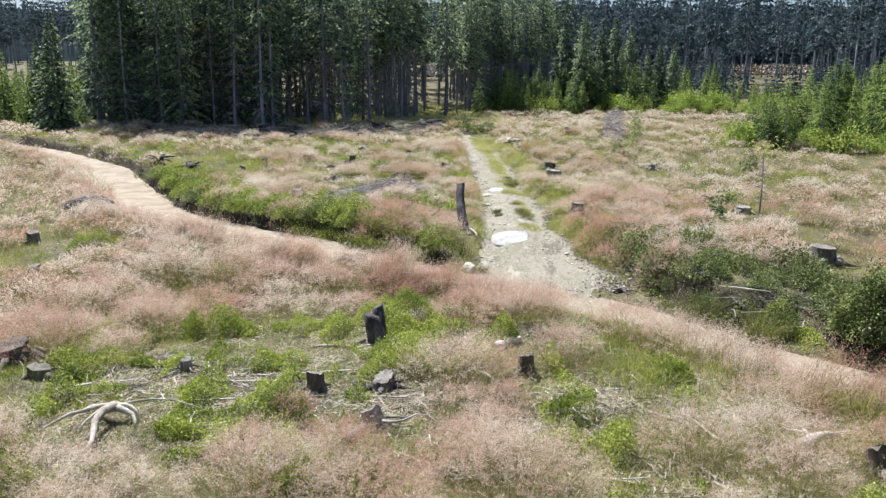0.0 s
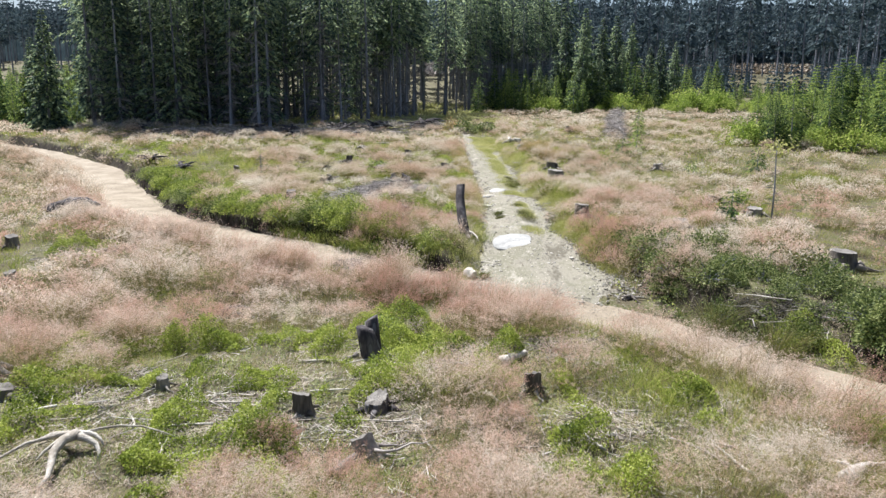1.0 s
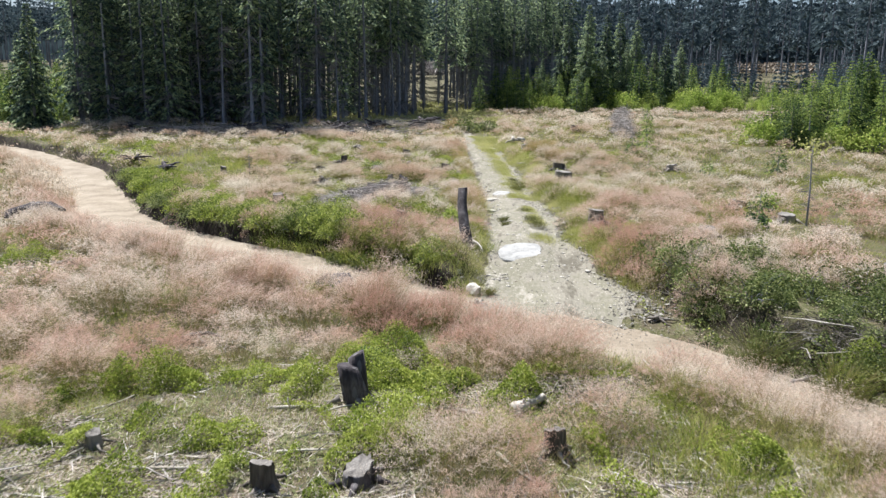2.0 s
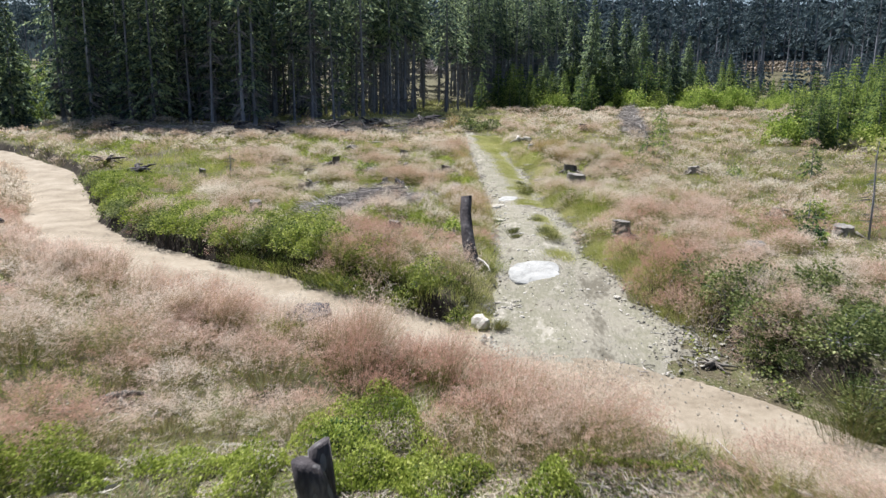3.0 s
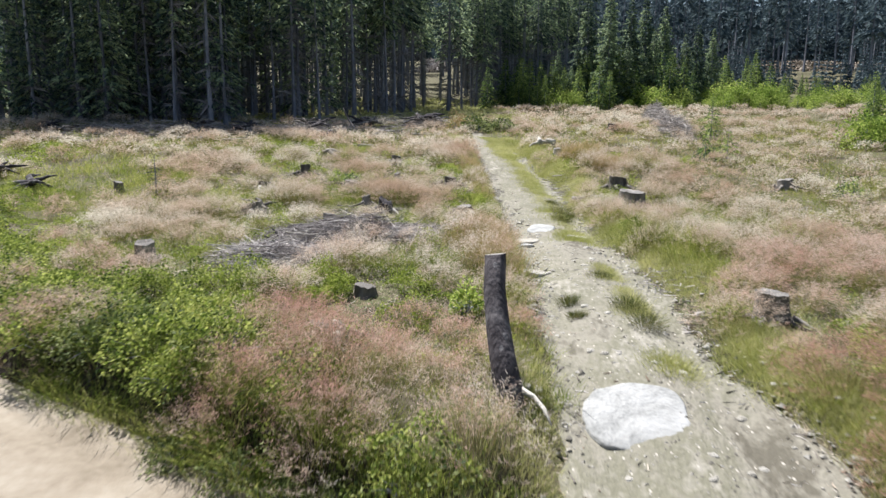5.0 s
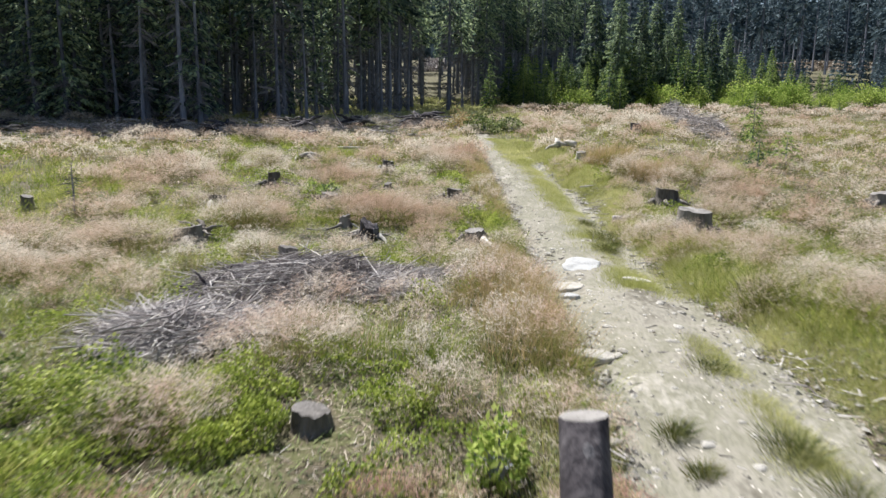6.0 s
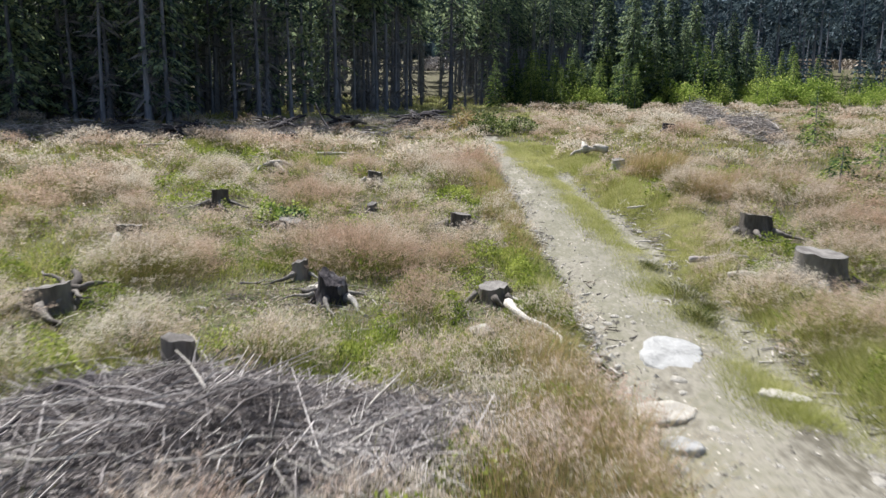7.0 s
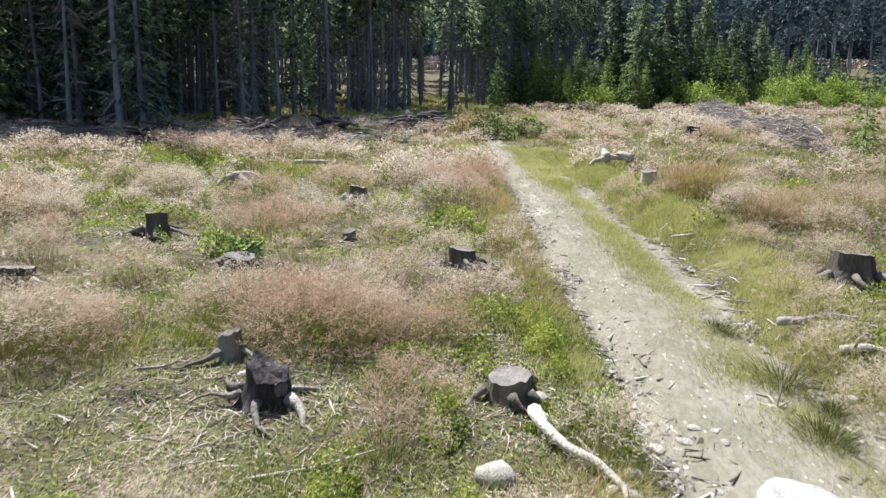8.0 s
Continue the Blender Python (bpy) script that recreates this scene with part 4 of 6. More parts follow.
NEAR, SIDE, MIDDLE, FAR = (0.08, 0.0025), (0.11, 0.006), (0.13, 0.010), (0.2, 0.024)
pale_grass(2200, -7.5, 7.5, 4.5, 12.5, 0.54, 0.0024, 14, 1150, (0.28, 0.75), (0.065, 0.0019), 1)
pale_grass(5000, -7.5, 7.5, 12.5, 33, 0.54, 0.0036, 10, 950, (0.28, 0.8), NEAR, 12)
pale_grass(2600, -7.5, 7.5, 33, 42, 0.54, 0.0036, 10, 850, (0.3, 0.85), NEAR, 11)
pale_grass(2500, -12, -7.5, 8, 42, 0.48, 0.007, 6, 420, (0.3, 0.65), SIDE, 7)
pale_grass(2500, 7.5, 12, 8, 42, 0.48, 0.007, 6, 420, (0.3, 0.65), SIDE, 8)
pale_grass(6000, -12.5, 11, 4, 34, 0.50, 0.0048, 8, 1300, (0.2, 0.4), NEAR, 9, rim=True)
pale_grass(4000, -34, -12.5, 26, 54, 0.55, 0.012, 4, 400, (0.3, 0.6), MIDDLE, 10, rim=True)
pale_grass(5000, -24, 22, 42, 62, 0.5, 0.010, 5, 220, (0.4, 0.95), MIDDLE, 2)
pale_grass(2200, 5, 44, 60, 85, 0.55, 0.024, 3, 60, (0.7, 1.6), FAR, 5)
pale_grass(3600, -30, -12, 10, 42, 0.5, 0.012, 4, 200, (0.4, 0.9), MIDDLE, 3)
pale_grass(3200, 12, 28, 10, 42, 0.5, 0.012, 4, 200, (0.4, 0.9), MIDDLE, 4)
pale_grass(1200, -46, -24, 42, 64, 0.55, 0.024, 3, 60, (0.7, 1.6), FAR, 6)
pale_grass(3000, -14, 14, -9, 4.5, 0.5, 0.012, 4, 160, (0.35, 0.8), MIDDLE, 13)
pale_grass(1200, 8, 30, -9, 10, 0.5, 0.012, 4, 160, (0.4, 0.9), MIDDLE, 14)
pale_grass(1200, -30, -8, -9, 10, 0.5, 0.012, 4, 160, (0.4, 0.9), MIDDLE, 15)
thin_grass(2500, -8, 8, 4.5, 12.5, 0.38, 0.0026, 10, 55)
thin_grass(5000, -8, 8, 12.5, 33, 0.38, 0.0042, 6, 51)
thin_grass(5000, -24, 22, 33, 60, 0.42, 0.012, 3, 52)
thin_grass(6000, -26, -8, 9, 33, 0.42, 0.010, 4, 53)
thin_grass(6000, 8, 26, 9, 33, 0.42, 0.010, 4, 54)


def blades(name, patches, density, tall, wide, mat, label, seed, flare=0.6, extra=None, each=14, spread=0.08):
    """Grass blades in the patches; extra adds a field of chance places."""
    rng = np.random.default_rng(seed)
    xs, ys = [], []
    for a, b, p, q in patches:
        n = int(density * 4 * p * q * (1 if b < 34 else 0.45))
        x, y = rng.uniform(a - p, a + p, n), rng.uniform(b - q, b + q, n)
        ok = (within([(a, b, p, q)], x, y) > 0.0) & (road_gap(x, y) > -0.1)
        xs.append(x[ok])
        ys.append(y[ok])
    if extra:
        x, y = extra(rng)
        xs.append(x)
        ys.append(y)
    x, y = np.concatenate(xs), np.concatenate(ys)
    p, t, lean = fountain(x, y, each, spread, tall, flare, rng)
    w = wide * rng.uniform(0.6, 1.3, len(p)) * (1 + ease(30, 45, p[:, 1]))
    v, f, i = strips(p, t, lean, w, rng, flat=tall < 0.25)
    return tagged(new(name, mesh_of(name, v, f, mat)), label, "grass", kind="stuff")


def stray_places(n, x0, x1, y0, y1, low):
    def spots(rng):
        x, y = rng.uniform(x0, x1, n), rng.uniform(y0, y1, n)
        ok = (stray(x, y) > low) & (road_gap(x, y) > 0.05) & (y < edge(x) - 1)
        return x[ok], y[ok]
    return spots


def verge_places(rng):
    n = 15000
    y = rng.uniform(17.3, 50, n)
    right = rng.random(n) < 0.65
    d = np.where(right, 1, -1) * (1.15 + np.abs(rng.normal(0, 0.28, n)) * np.where(right, 1.9, 1.0) + 0.5 * ease(21, 17, y))
    x = np.interp(y, [p[1] for p in TRACK], [p[0] for p in TRACK]) + d
    ok = lattice(x, y, 1.1, 55) > -0.35
    return x[ok], y[ok]


def crown_places(rng):
    """The grown-over strip between the ruts and beside the right rut."""
    n = 30000
    y = rng.uniform(20, 50, n)
    wide = 0.10 + 0.10 * ease(25, 31, y)
    x = np.interp(y, [p[1] for p in TRACK], [p[0] for p in TRACK]) + 0.36 + rng.normal(0, 1, n) * wide + np.where(rng.random(n) < 0.35, 0.82, 0)
    ok = lattice(x, y, 1.0, 56) + 0.5 * lattice(x, y, 0.4, 57) > 0.25 - 1.0 * ease(25, 31, y)
    return x[ok], y[ok]


def low_places(n, x0, x1, y0, y1):
    def spots(rng):
        x, y = rng.uniform(x0, x1, n), rng.uniform(y0, y1, n)
        ok = (road_gap(x, y) > 0.3) & (y < edge(x) + 6) & ((within(BARE, x, y) < 0.1) | (rng.random(n) < 0.25)) & (within(BILBERRY_FRONT + BILBERRY_BACK + DARK_SHRUBS, x, y) < 0.05)
        return x[ok], y[ok]
    return spots


blades("short_grass", [], 1, 0.14, 0.006, M_TAN, "short straw-coloured grass on the clearing", 25, extra=low_places(8000, -11, 11, 4, 34), each=9, spread=0.1, flare=0.9)
blades("short_grass", [], 1, 0.2, 0.008, M_BLADE, "short green grass on the clearing", 27, extra=low_places(25000, -11, 11, 4, 34), each=9, spread=0.09, flare=0.9)
blades("short_grass", [], 1, 0.2, 0.014, M_TAN, "short straw-coloured grass on the clearing", 26, extra=low_places(4000, -30, 26, 34, 68), each=8, spread=0.15, flare=0.9)
blades("short_grass", [], 1, 0.22, 0.014, M_BLADE, "short green grass on the clearing", 28, extra=low_places(13000, -30, 26, 34, 68), each=8, spread=0.15, flare=0.9)
blades("short_grass", [], 1, 0.15, 0.004, M_MOSS, "short mossy grass between the stumps", 45, extra=low_places(15000, -8, 8, 4, 13.5), each=9, spread=0.07, flare=0.9)
blades("short_grass", [], 1, 0.17, 0.0045, M_TAN, "short dry grass between the stumps", 46, extra=low_places(6000, -8, 8, 4, 13.5), each=9, spread=0.08, flare=0.9)
for x0, x1, seed in ((10.5, 28, 33), (-30, -10.5, 34)):
    blades("short_grass", [], 1, 0.2, 0.012, M_TAN, "short straw-coloured grass on the clearing", seed, extra=low_places(2200, x0, x1, 10, 34), each=8, spread=0.15, flare=0.9)
    blades("short_grass", [], 1, 0.22, 0.012, M_BLADE, "short green grass on the clearing", seed + 10, extra=low_places(2600, x0, x1, 10, 34), each=8, spread=0.15, flare=0.9)
blades("green_grass", GREEN_GRASS, 26, 0.30, 0.009, M_BLADE, "fresh green grass in tufts", 21, extra=stray_places(16000, -17, 17, 4, 48, 0.2))
blades("forest_grass", [], 1, 0.28, 0.04, M_MOSS, "sunlit green growth on the forest floor", 29, extra=lambda rng: (rng.uniform(-14, 7, 4200), rng.uniform(62, 100, 4200)), each=7, spread=0.2, flare=0.9)
blades("verge_grass", [], 1, 0.17, 0.007, M_MOSS, "yellow-green grass along the track", 22, extra=verge_places, each=9)
def right_verge(rng):
    n = 19000
    y = rng.uniform(19, 48, n)
    x = np.interp(y, [p[1] for p in TRACK], [p[0] for p in TRACK]) + 1.25 + 0.5 * ease(21, 17, y) + np.abs(rng.normal(0, 0.42, n))
    ok = lattice(x, y, 0.9, 58) > -0.3
    return x[ok], y[ok]


blades("verge_grass", [], 1, 0.12, 0.010, M_MOSS, "yellow mossy grass on the track verge", 38, extra=right_verge, each=8, flare=0.9)
blades("track_grass", [], 1, 0.12, 0.010, M_MOSS, "short yellow-green growth between the ruts", 23, extra=crown_places, each=7, flare=0.9)
blades("tall_grass", [(4.3, 26.2, 0.45, 0.9), (4.2, 30.2, 0.35, 0.6), (-0.6, 24.3, 0.6, 0.5)], 45, 0.42, 0.008, M_BLADE, "tall fresh green grass beside the track", 39)
blades("tall_tussock", [(5.3, 40.6, 0.8, 0.9), (5.6, 38.0, 0.5, 0.6)], 90, 0.72, 0.009, M_TAN, "tall tan grass tussock beside the track", 24)


def thatch(n, x0, x1, y0, y1, seed, wide, mat=M_STRAW, label="pale dead straw lying on the soil", short=1.0, up=0.05):
    """Dead pale straw lying over the soil."""
    rng = np.random.default_rng(seed)
    x, y = rng.uniform(x0, x1, n), rng.uniform(y0, y1, n)
    ok = (road_gap(x, y) > -0.1) & ((lattice(x, y, 0.7, 65) + 0.5 * lattice(x, y, 0.25, 66) > 0.0) | (short < 1)) & (within(FLUFF_FRONT + FLUFF_BACK, x, y) < 0)
    x, y = x[ok], y[ok]
    a, ln = rng.uniform(0, 6.28, len(x)), short * rng.uniform(0.08, 0.3, len(x))
    tip = np.stack([x + ln * np.cos(a), y + ln * np.sin(a), np.zeros(len(x))], 1)
    tip[:, 2] = height(tip[:, 0], tip[:, 1]) + rng.uniform(0.01, up, len(x))
    p = np.stack([x, y, height(x, y) + 0.01], 1)
    side = np.stack([-np.sin(a), np.cos(a), np.zeros(len(x))], 1) * wide
    v = np.stack([p - side, p + side, tip], 1).reshape(-1, 3)
    return tagged(new("straw_litter", mesh_of("straw_litter", v, np.arange(len(v)).reshape(-1, 3), mat)), label, "litter", kind="stuff")


blades("tall_tussock", [(0.75, 26.3, 0.65, 2.2), (0.95, 29.2, 0.4, 0.9), (1.25, 34.8, 0.3, 1.2), (1.1, 38.4, 0.4, 2.6)], 60, 0.46, 0.006, M_TAN, "reddish upright dry grass beside the track", 49, flare=0.45)
thatch(60000, -10, 9, 4.5, 34, 71, 0.003)
thatch(30000, -24, 20, 34, 60, 72, 0.012)
thatch(60000, -8, 6, 5, 13.5, 73, 0.005, M_CHIP, "grey bark and dry leaf litter on the soil")
thatch(24000, -7, 7, 24, 40, 74, 0.006, M_CHIP, "grey bark and dry leaf litter on the soil")
for y0, y1, wide, seed in ((4.5, 14, 0.006, 75), (20, 34, 0.008, 77)):
    thatch(60000, -8, 7, y0, y1, seed, wide, M_HEATH, "low moss and leaflets on the soil", 0.4, 0.07)
    thatch(45000 if y0 < 10 else 22000, -8, 7, y0, y1, seed + 1, wide * 0.8, M_CHIP, "bark bits and dry leaves on the soil", 0.3, 0.05)
blades("far_grass", [(95, 214, 24, 26)], 1.2, 0.9, 0.3, M_CHIP, "pale grass on a far clearing behind the trees", 47, each=6, spread=0.9)
blades("far_grass", [], 1, 0.9, 0.25, M_STICK, "pale grass on a far clearing behind the trees", 48, extra=lambda rng: (rng.uniform(-5, 0.5, 900), rng.uniform(180, 240, 900)), each=6, spread=0.6)


def clumps(x0, x1, y0, y1, n, seed):
    """Chance cushions of bilberry: centre and half widths."""
    rng = np.random.default_rng(seed)
    x, y = rng.uniform(x0, x1, n), rng.uniform(y0, y1, n)
    ok = (road_gap(x, y) > 0.3) & (within(FLUFF_FRONT + FLUFF_BACK, x, y) < 0.1)
    return [(a, b, r, r * 1.1) for a, b, r in zip(x[ok], y[ok], rng.uniform(0.14, 0.42, n)[ok])]


def low_shrubs(name, patches, density, tall, size, mat, label, seed, extra=None, stretch=1.0):
    """Many small leaves over uneven cushions."""
    rng = np.random.default_rng(seed)
    xs, ys, hs = [], [], []
    for a, b, p, q in patches:
        n = int(density * 4 * p * q * (1 if b < 34 else 0.3))
        x, y = rng.uniform(a - 1.3 * p, a + 1.3 * p, n), rng.uniform(b - 1.3 * q, b + 1.3 * q, n)
        inside = within([(a, b, p * 1.15, q * 1.15)], x, y)
        ok = (inside > 0) & (road_gap(x, y) > np.where(x > 3, -0.05, 0.12)) & (within(CLEAR, x, y) < 0.25)
        xs.append(x[ok])
        ys.append(y[ok])
        hs.append(np.sqrt(np.clip(inside[ok] * 2.2, 0.05, 1)))
    if extra:
        x, y = extra(rng)
        xs.append(x)
        ys.append(y)
        hs.append(np.full(len(x), 0.7))
    x, y, h = (np.concatenate(k) for k in (xs, ys, hs))
    n = len(x)
    lump = 0.3 + 1.25 * lattice(x, y, 0.36, 61) + 0.5 * lattice(x, y, 0.9, 62)
    ok = (lump > 0.15) | (rng.random(n) < 0.07)
    x, y, h, lump = x[ok], y[ok], h[ok], lump[ok]
    n = len(x)
    top = tall * h * np.clip(lump, 0.12, 1.5)
    p = np.stack([x, y, height(x, y) + top * rng.uniform(0.02, 1, n) ** 0.35], 1)
    s = size * rng.uniform(0.6, 1.4, n) * (1 + 0.9 * ease(30, 44, y))
    v, f = twigs(p, rng.normal(0, 1, (n, 3)) + [0, 0, 0.5], s, s * 0.3, 0.1, rng)
    return tagged(new(name, mesh_of(name, v, f, mat)), label, "shrubs", kind="stuff")


low_shrubs("bilberry_shrubs", BILBERRY_FRONT + clumps(-7, 4.5, 6.2, 12.8, 150, 81), 6800, 0.36, 0.03, M_BILB, "bright green bilberry cushions on the clearing", 35)
low_shrubs("bilberry_shrubs", BILBERRY_BACK + clumps(-9, 8, 20, 42, 260, 82), 2900, 0.28, 0.035, M_BILB, "bright green bilberry cushions on the clearing", 31, extra=stray_places(24000, -10, 9, 5, 34, 0.35))
low_shrubs("dark_shrubs", [p for p in DARK_SHRUBS if p[0] < 3], 2400, 0.45, 0.044, M_BANK, "green heather and bilberry bushes on the bank", 32)
low_shrubs("dark_shrubs", [p for p in DARK_SHRUBS if p[0] > 3], 1500, 0.3, 0.045, M_HEATH, "dark green heather and bilberry on the road slope", 36)


def bank_places(rng):
    n = 80000
    x, y = rng.uniform(-15, 9, n), rng.uniform(11, 36, n)
    d, _ = along(ROAD, x, y)
    ok = (d > np.where(x > 3, 1.2, 1.24)) & (d < 2.4) & ((x < 0.4) | (x > 3.9)) & (lattice(x, y, 0.9, 63) > -0.45)
    return x[ok], y[ok]


def wall_places(rng):
    n = 150000
    x, y = rng.uniform(-15, 0.6, n), rng.uniform(15, 36, n)
    d, _ = along(ROAD, x, y)
    ok = (d > 1.02 + 0.25 * lattice(x, y, 0.7, 62)) & (d < 1.65) & (lattice(x, y, 0.8, 64) + 0.4 * lattice(x, y, 0.3, 65) > -0.4)
    return x[ok], y[ok]


low_shrubs("bank_shrubs", [], 1, 0.52, 0.044, M_HEATH, "dark green shrubs hanging down the road bank", 37, extra=wall_places)
low_shrubs("bank_shrubs", [], 1, 0.34, 0.048, M_BANK, "green shrubs hanging over the road bank", 33, extra=bank_places)


# Leafy bushes that hang down the bank and grow on the road slope.
def bank_bushes(count, x0, x1, d0, d1, kinds, sizes, seed):
    rng = np.random.default_rng(seed)
    at = []
    for _ in range(9000):
        x, y = rng.uniform(x0, x1), rng.uniform(9, 37)
        if len(at) == count:
            break
        d = float(along(ROAD, np.array([x]), np.array([y]))[0][0])
        if not d0 < d < d1 or math.hypot((x - 6.5) / 1.0, (y - 13.9) / 0.5) < 1 or min([math.hypot(x - a, y - b) for a, b, *_ in at] or [9]) < 0.3:
            continue
        at.append((x, y, rng.uniform(*sizes), int(rng.integers(len(kinds)))))
    plant(kinds, at, rng)


HANGING = [bush("bank_bush", 0, 0, 0.62, 0.62, 1500, 0.062, 140 + k, (M_BANK, M_HEATH, M_BANK, M_BILB)[k], "leafy green bush hanging over the road bank", "bank bushes") for k in range(4)]
bank_bushes(74, -13.2, -2.2, 1.32, 2.1, HANGING, (0.38, 0.9), 150)
LOW = [bush("bank_bush", 0, 0, 0.5, 0.45, 900, 0.055, 148 + k, (M_HEATH, M_BANK)[k], "low green bush on the bank under the grass", "bank bushes") for k in range(2)]
bank_bushes(9, -2.6, 0.35, 1.0, 1.35, LOW, (0.45, 0.75), 152)


def bank_grass(rng):
    x, y = rng.uniform(-4.5, 0.7, 9000), rng.uniform(16.8, 21.5, 9000)
    d = along(ROAD, x, y)[0]
    ok = (d > 1.0) & (d < 1.7) & (lattice(x, y, 0.6, 59) > -0.3) & (road_gap(x, y) > -0.2)
    return x[ok], y[ok]


blades("bank_grass", [], 1, 0.26, 0.007, M_BLADE, "green grass hanging down the bank", 40, extra=bank_grass, each=6, flare=1.1)
HEATHER = [bush("heather_bush", 0, 0, 0.55, 0.6, 1500, 0.055, 144 + k, M_HEATH, "dark green heather bush on the road slope", "slope bushes") for k in range(3)]
bank_bushes(58, 4.6, 9.2, 1.5, 4.6, HEATHER, (0.45, 1.05), 151)


# ---- stumps, roots and logs ----
def root_path(a, reach, start, rng, drop=0.04):
    """A root that leaves the stump at the angle a and sinks into the ground."""
    pts, ang = [], a
    for k in range(6):
        s = k / 5
        ang += rng.normal(0, 0.22)
        r = start * 0.6 + reach * s
        pts.append((r * math.cos(a * (1 - s) + ang * s), r * math.sin(a * (1 - s) + ang * s), start * 0.15 * (1 - s) ** 2 + drop * (0.6 - 1.6 * s)))
    return pts


def stump(x, y, wide, tall, seed, roots=5, reach=0.5, tip=(0.0, 0.0), mat=None, root_mat=None, label="weathered grey spruce stump with a sawn top", jag=0.03, sink=0.0, category="tree stump", face=None, stout=1.0):
    """A cut stump with a flared foot, a sawn face and creeping roots."""
    rng = np.random.default_rng(1000 + seed)
    ob = thing("tree_stump", Matrix.Translation((x, y, ground_z(x, y) - sink)) @ Euler((tip[0], tip[1], rng.uniform(0, 6.28))).to_matrix().to_4x4(), label, category, "stumps on the clearing")
    sides, rings = 20, 8
    ang = np.linspace(0, 2 * np.pi, sides, endpoint=False)
    lobe = 0.5 + 0.5 * np.cos(ang * max(3, roots) + rng.uniform(0, 6))
    rough = rng.normal(0, 0.035, sides)
    vs = []
    for k in range(rings):
        s = k / (rings - 1)
        flare = 1 + (0.55 + 0.75 * lobe) * (1 - s) ** 3.0
        r = wide / 2 * (flare + rough + rng.normal(0, 0.015, sides))
        z = -0.12 + (tall + 0.12) * s + (jag * np.cos(ang - 1.0) + rng.normal(0, jag * 0.3, sides)) * (s > 0.99)
        vs.append(np.stack([r * np.cos(ang), r * np.sin(ang), z + 0 * ang], 1))
    v = np.concatenate(vs)
    i = np.arange(rings - 1)[:, None] * sides
    j, j2 = np.arange(sides), (np.arange(sides) + 1) % sides
    q = np.stack([i + j, i + j2, i + sides + j2, i + sides + j], -1).reshape(-1, 4)
    part("bark", (v, q), mat or M_STUMP, ob)
    rim = vs[-1]
    c = rim.mean(0)
    inner = c + (rim - c) * 0.88 + [0, 0, 0.004]
    mid = c + (rim - c) * 0.45 + [0, 0, -0.006] + rng.normal(0, 0.003, rim.shape)
    fv = np.concatenate([rim * [0.985, 0.985, 1] + [0, 0, 0.001], inner, mid, [c + [0, 0, -0.012]]])
    ff = [np.stack([k * sides + j, k * sides + j2, (k + 1) * sides + j2, (k + 1) * sides + j], 1) for k in range(2)]
    ff = np.concatenate([np.concatenate([f[:, [0, 1, 2]], f[:, [0, 2, 3]]]) for f in ff] + [np.stack([2 * sides + j, 2 * sides + j2, np.full(sides, 3 * sides)], 1)])
    part("cut_face", (fv, ff), face or M_CUT, ob, "weathered sawn face")
    for k in range(roots):
        a = k * 6.283 / max(1, roots) + rng.uniform(-0.3, 0.3)
        r0 = wide * rng.uniform(0.06, 0.12) * stout
        ln = reach * rng.uniform(0.55, 1.05)
        part("root", tube([(px, py, pz + (stout - 1) * wide * 0.55 * max(0, 1 - n / 2.5)) for n, (px, py, pz) in enumerate(root_path(a, ln, wide, rng))], [r0 * 1.5, r0 * 1.1, r0 * 0.8, r0 * 0.6, r0 * 0.4, r0 * 0.15], 7, True, 0.12, seed + k), root_mat or mat or M_STUMP, ob)
    return ob


GREY = "weathered grey spruce stump with a sawn top"
for k, (x, y, w, h, n, reach) in enumerate(STUMPS_FRONT + STUMPS_BACK):
    stump(x, y, w, h, k, n, reach, (0.03 * math.sin(k * 2.1), 0.03 * math.cos(k * 1.7)), root_mat=M_ROOT if k in (1, 10, 17, 18, 20, 21) else None, stout=1.2 if k in (10, 17, 18, 21) else 1.0)
stump(-6.75, 10.7, 0.55, 0.27, 60, 6, 0.9, mat=M_SNAG, root_mat=M_STUMP, label="large dark old stump with long roots", jag=0.06, face=M_STUMP)
stump(5.0, 7.3, 0.36, 0.3, 61, 5, 0.5, tip=(0.25, 0.1), root_mat=M_CUT, label="broken grey stump beside a rotten log", jag=0.1, face=M_STUMP)
stump(-0.8, 8.35, 0.26, 0.22, 62, 5, 0.6, tip=(0.3, 0.15), mat=M_STICK, label="low bleached stump with long pale roots")
stump(-0.8, 9.5, 0.3, 0.2, 63, 5, 0.5, mat=M_SNAG, label="dark rotten stump broken open", jag=0.07)
stump(-1.47, 31.45, 0.36, 0.27, 64, 6, 0.75, tip=(0.08, -0.06), mat=M_SNAG, root_mat=M_ROOT, label="dark hollow stump with bleached roots", jag=0.09, stout=0.95, face=M_SNAG)
stump(-2.15, 16.95, 0.75, 0.45, 65, 7, 1.0, mat=M_SNAG, root_mat=M_STUMP, label="dark gnarled old stump at the road edge", jag=0.06, face=M_SNAG)
stump(-1.35, 21.4, 0.42, 0.16, 66, 5, 0.5, mat=M_BLEACH, label="low pale stump with a sawn ring face")
stump(0.6, 31.75, 0.38, 0.2, 67, 5, 0.45, stout=1.15, tip=(0.03, 0.02), label="grey stump with one long bleached root")
stump(5.6, 35.3, 0.3, 0.2, 68, 4, 0.4)
stump(4.64, 41.7, 0.34, 0.34, 69, 4, 0.4, mat=M_BLEACH, label="small pale stump beside the track")
stump(9.4, 52.6, 0.5, 0.4, 70, 5, 0.6, mat=M_SNAG, label="dark stump in pale grass")

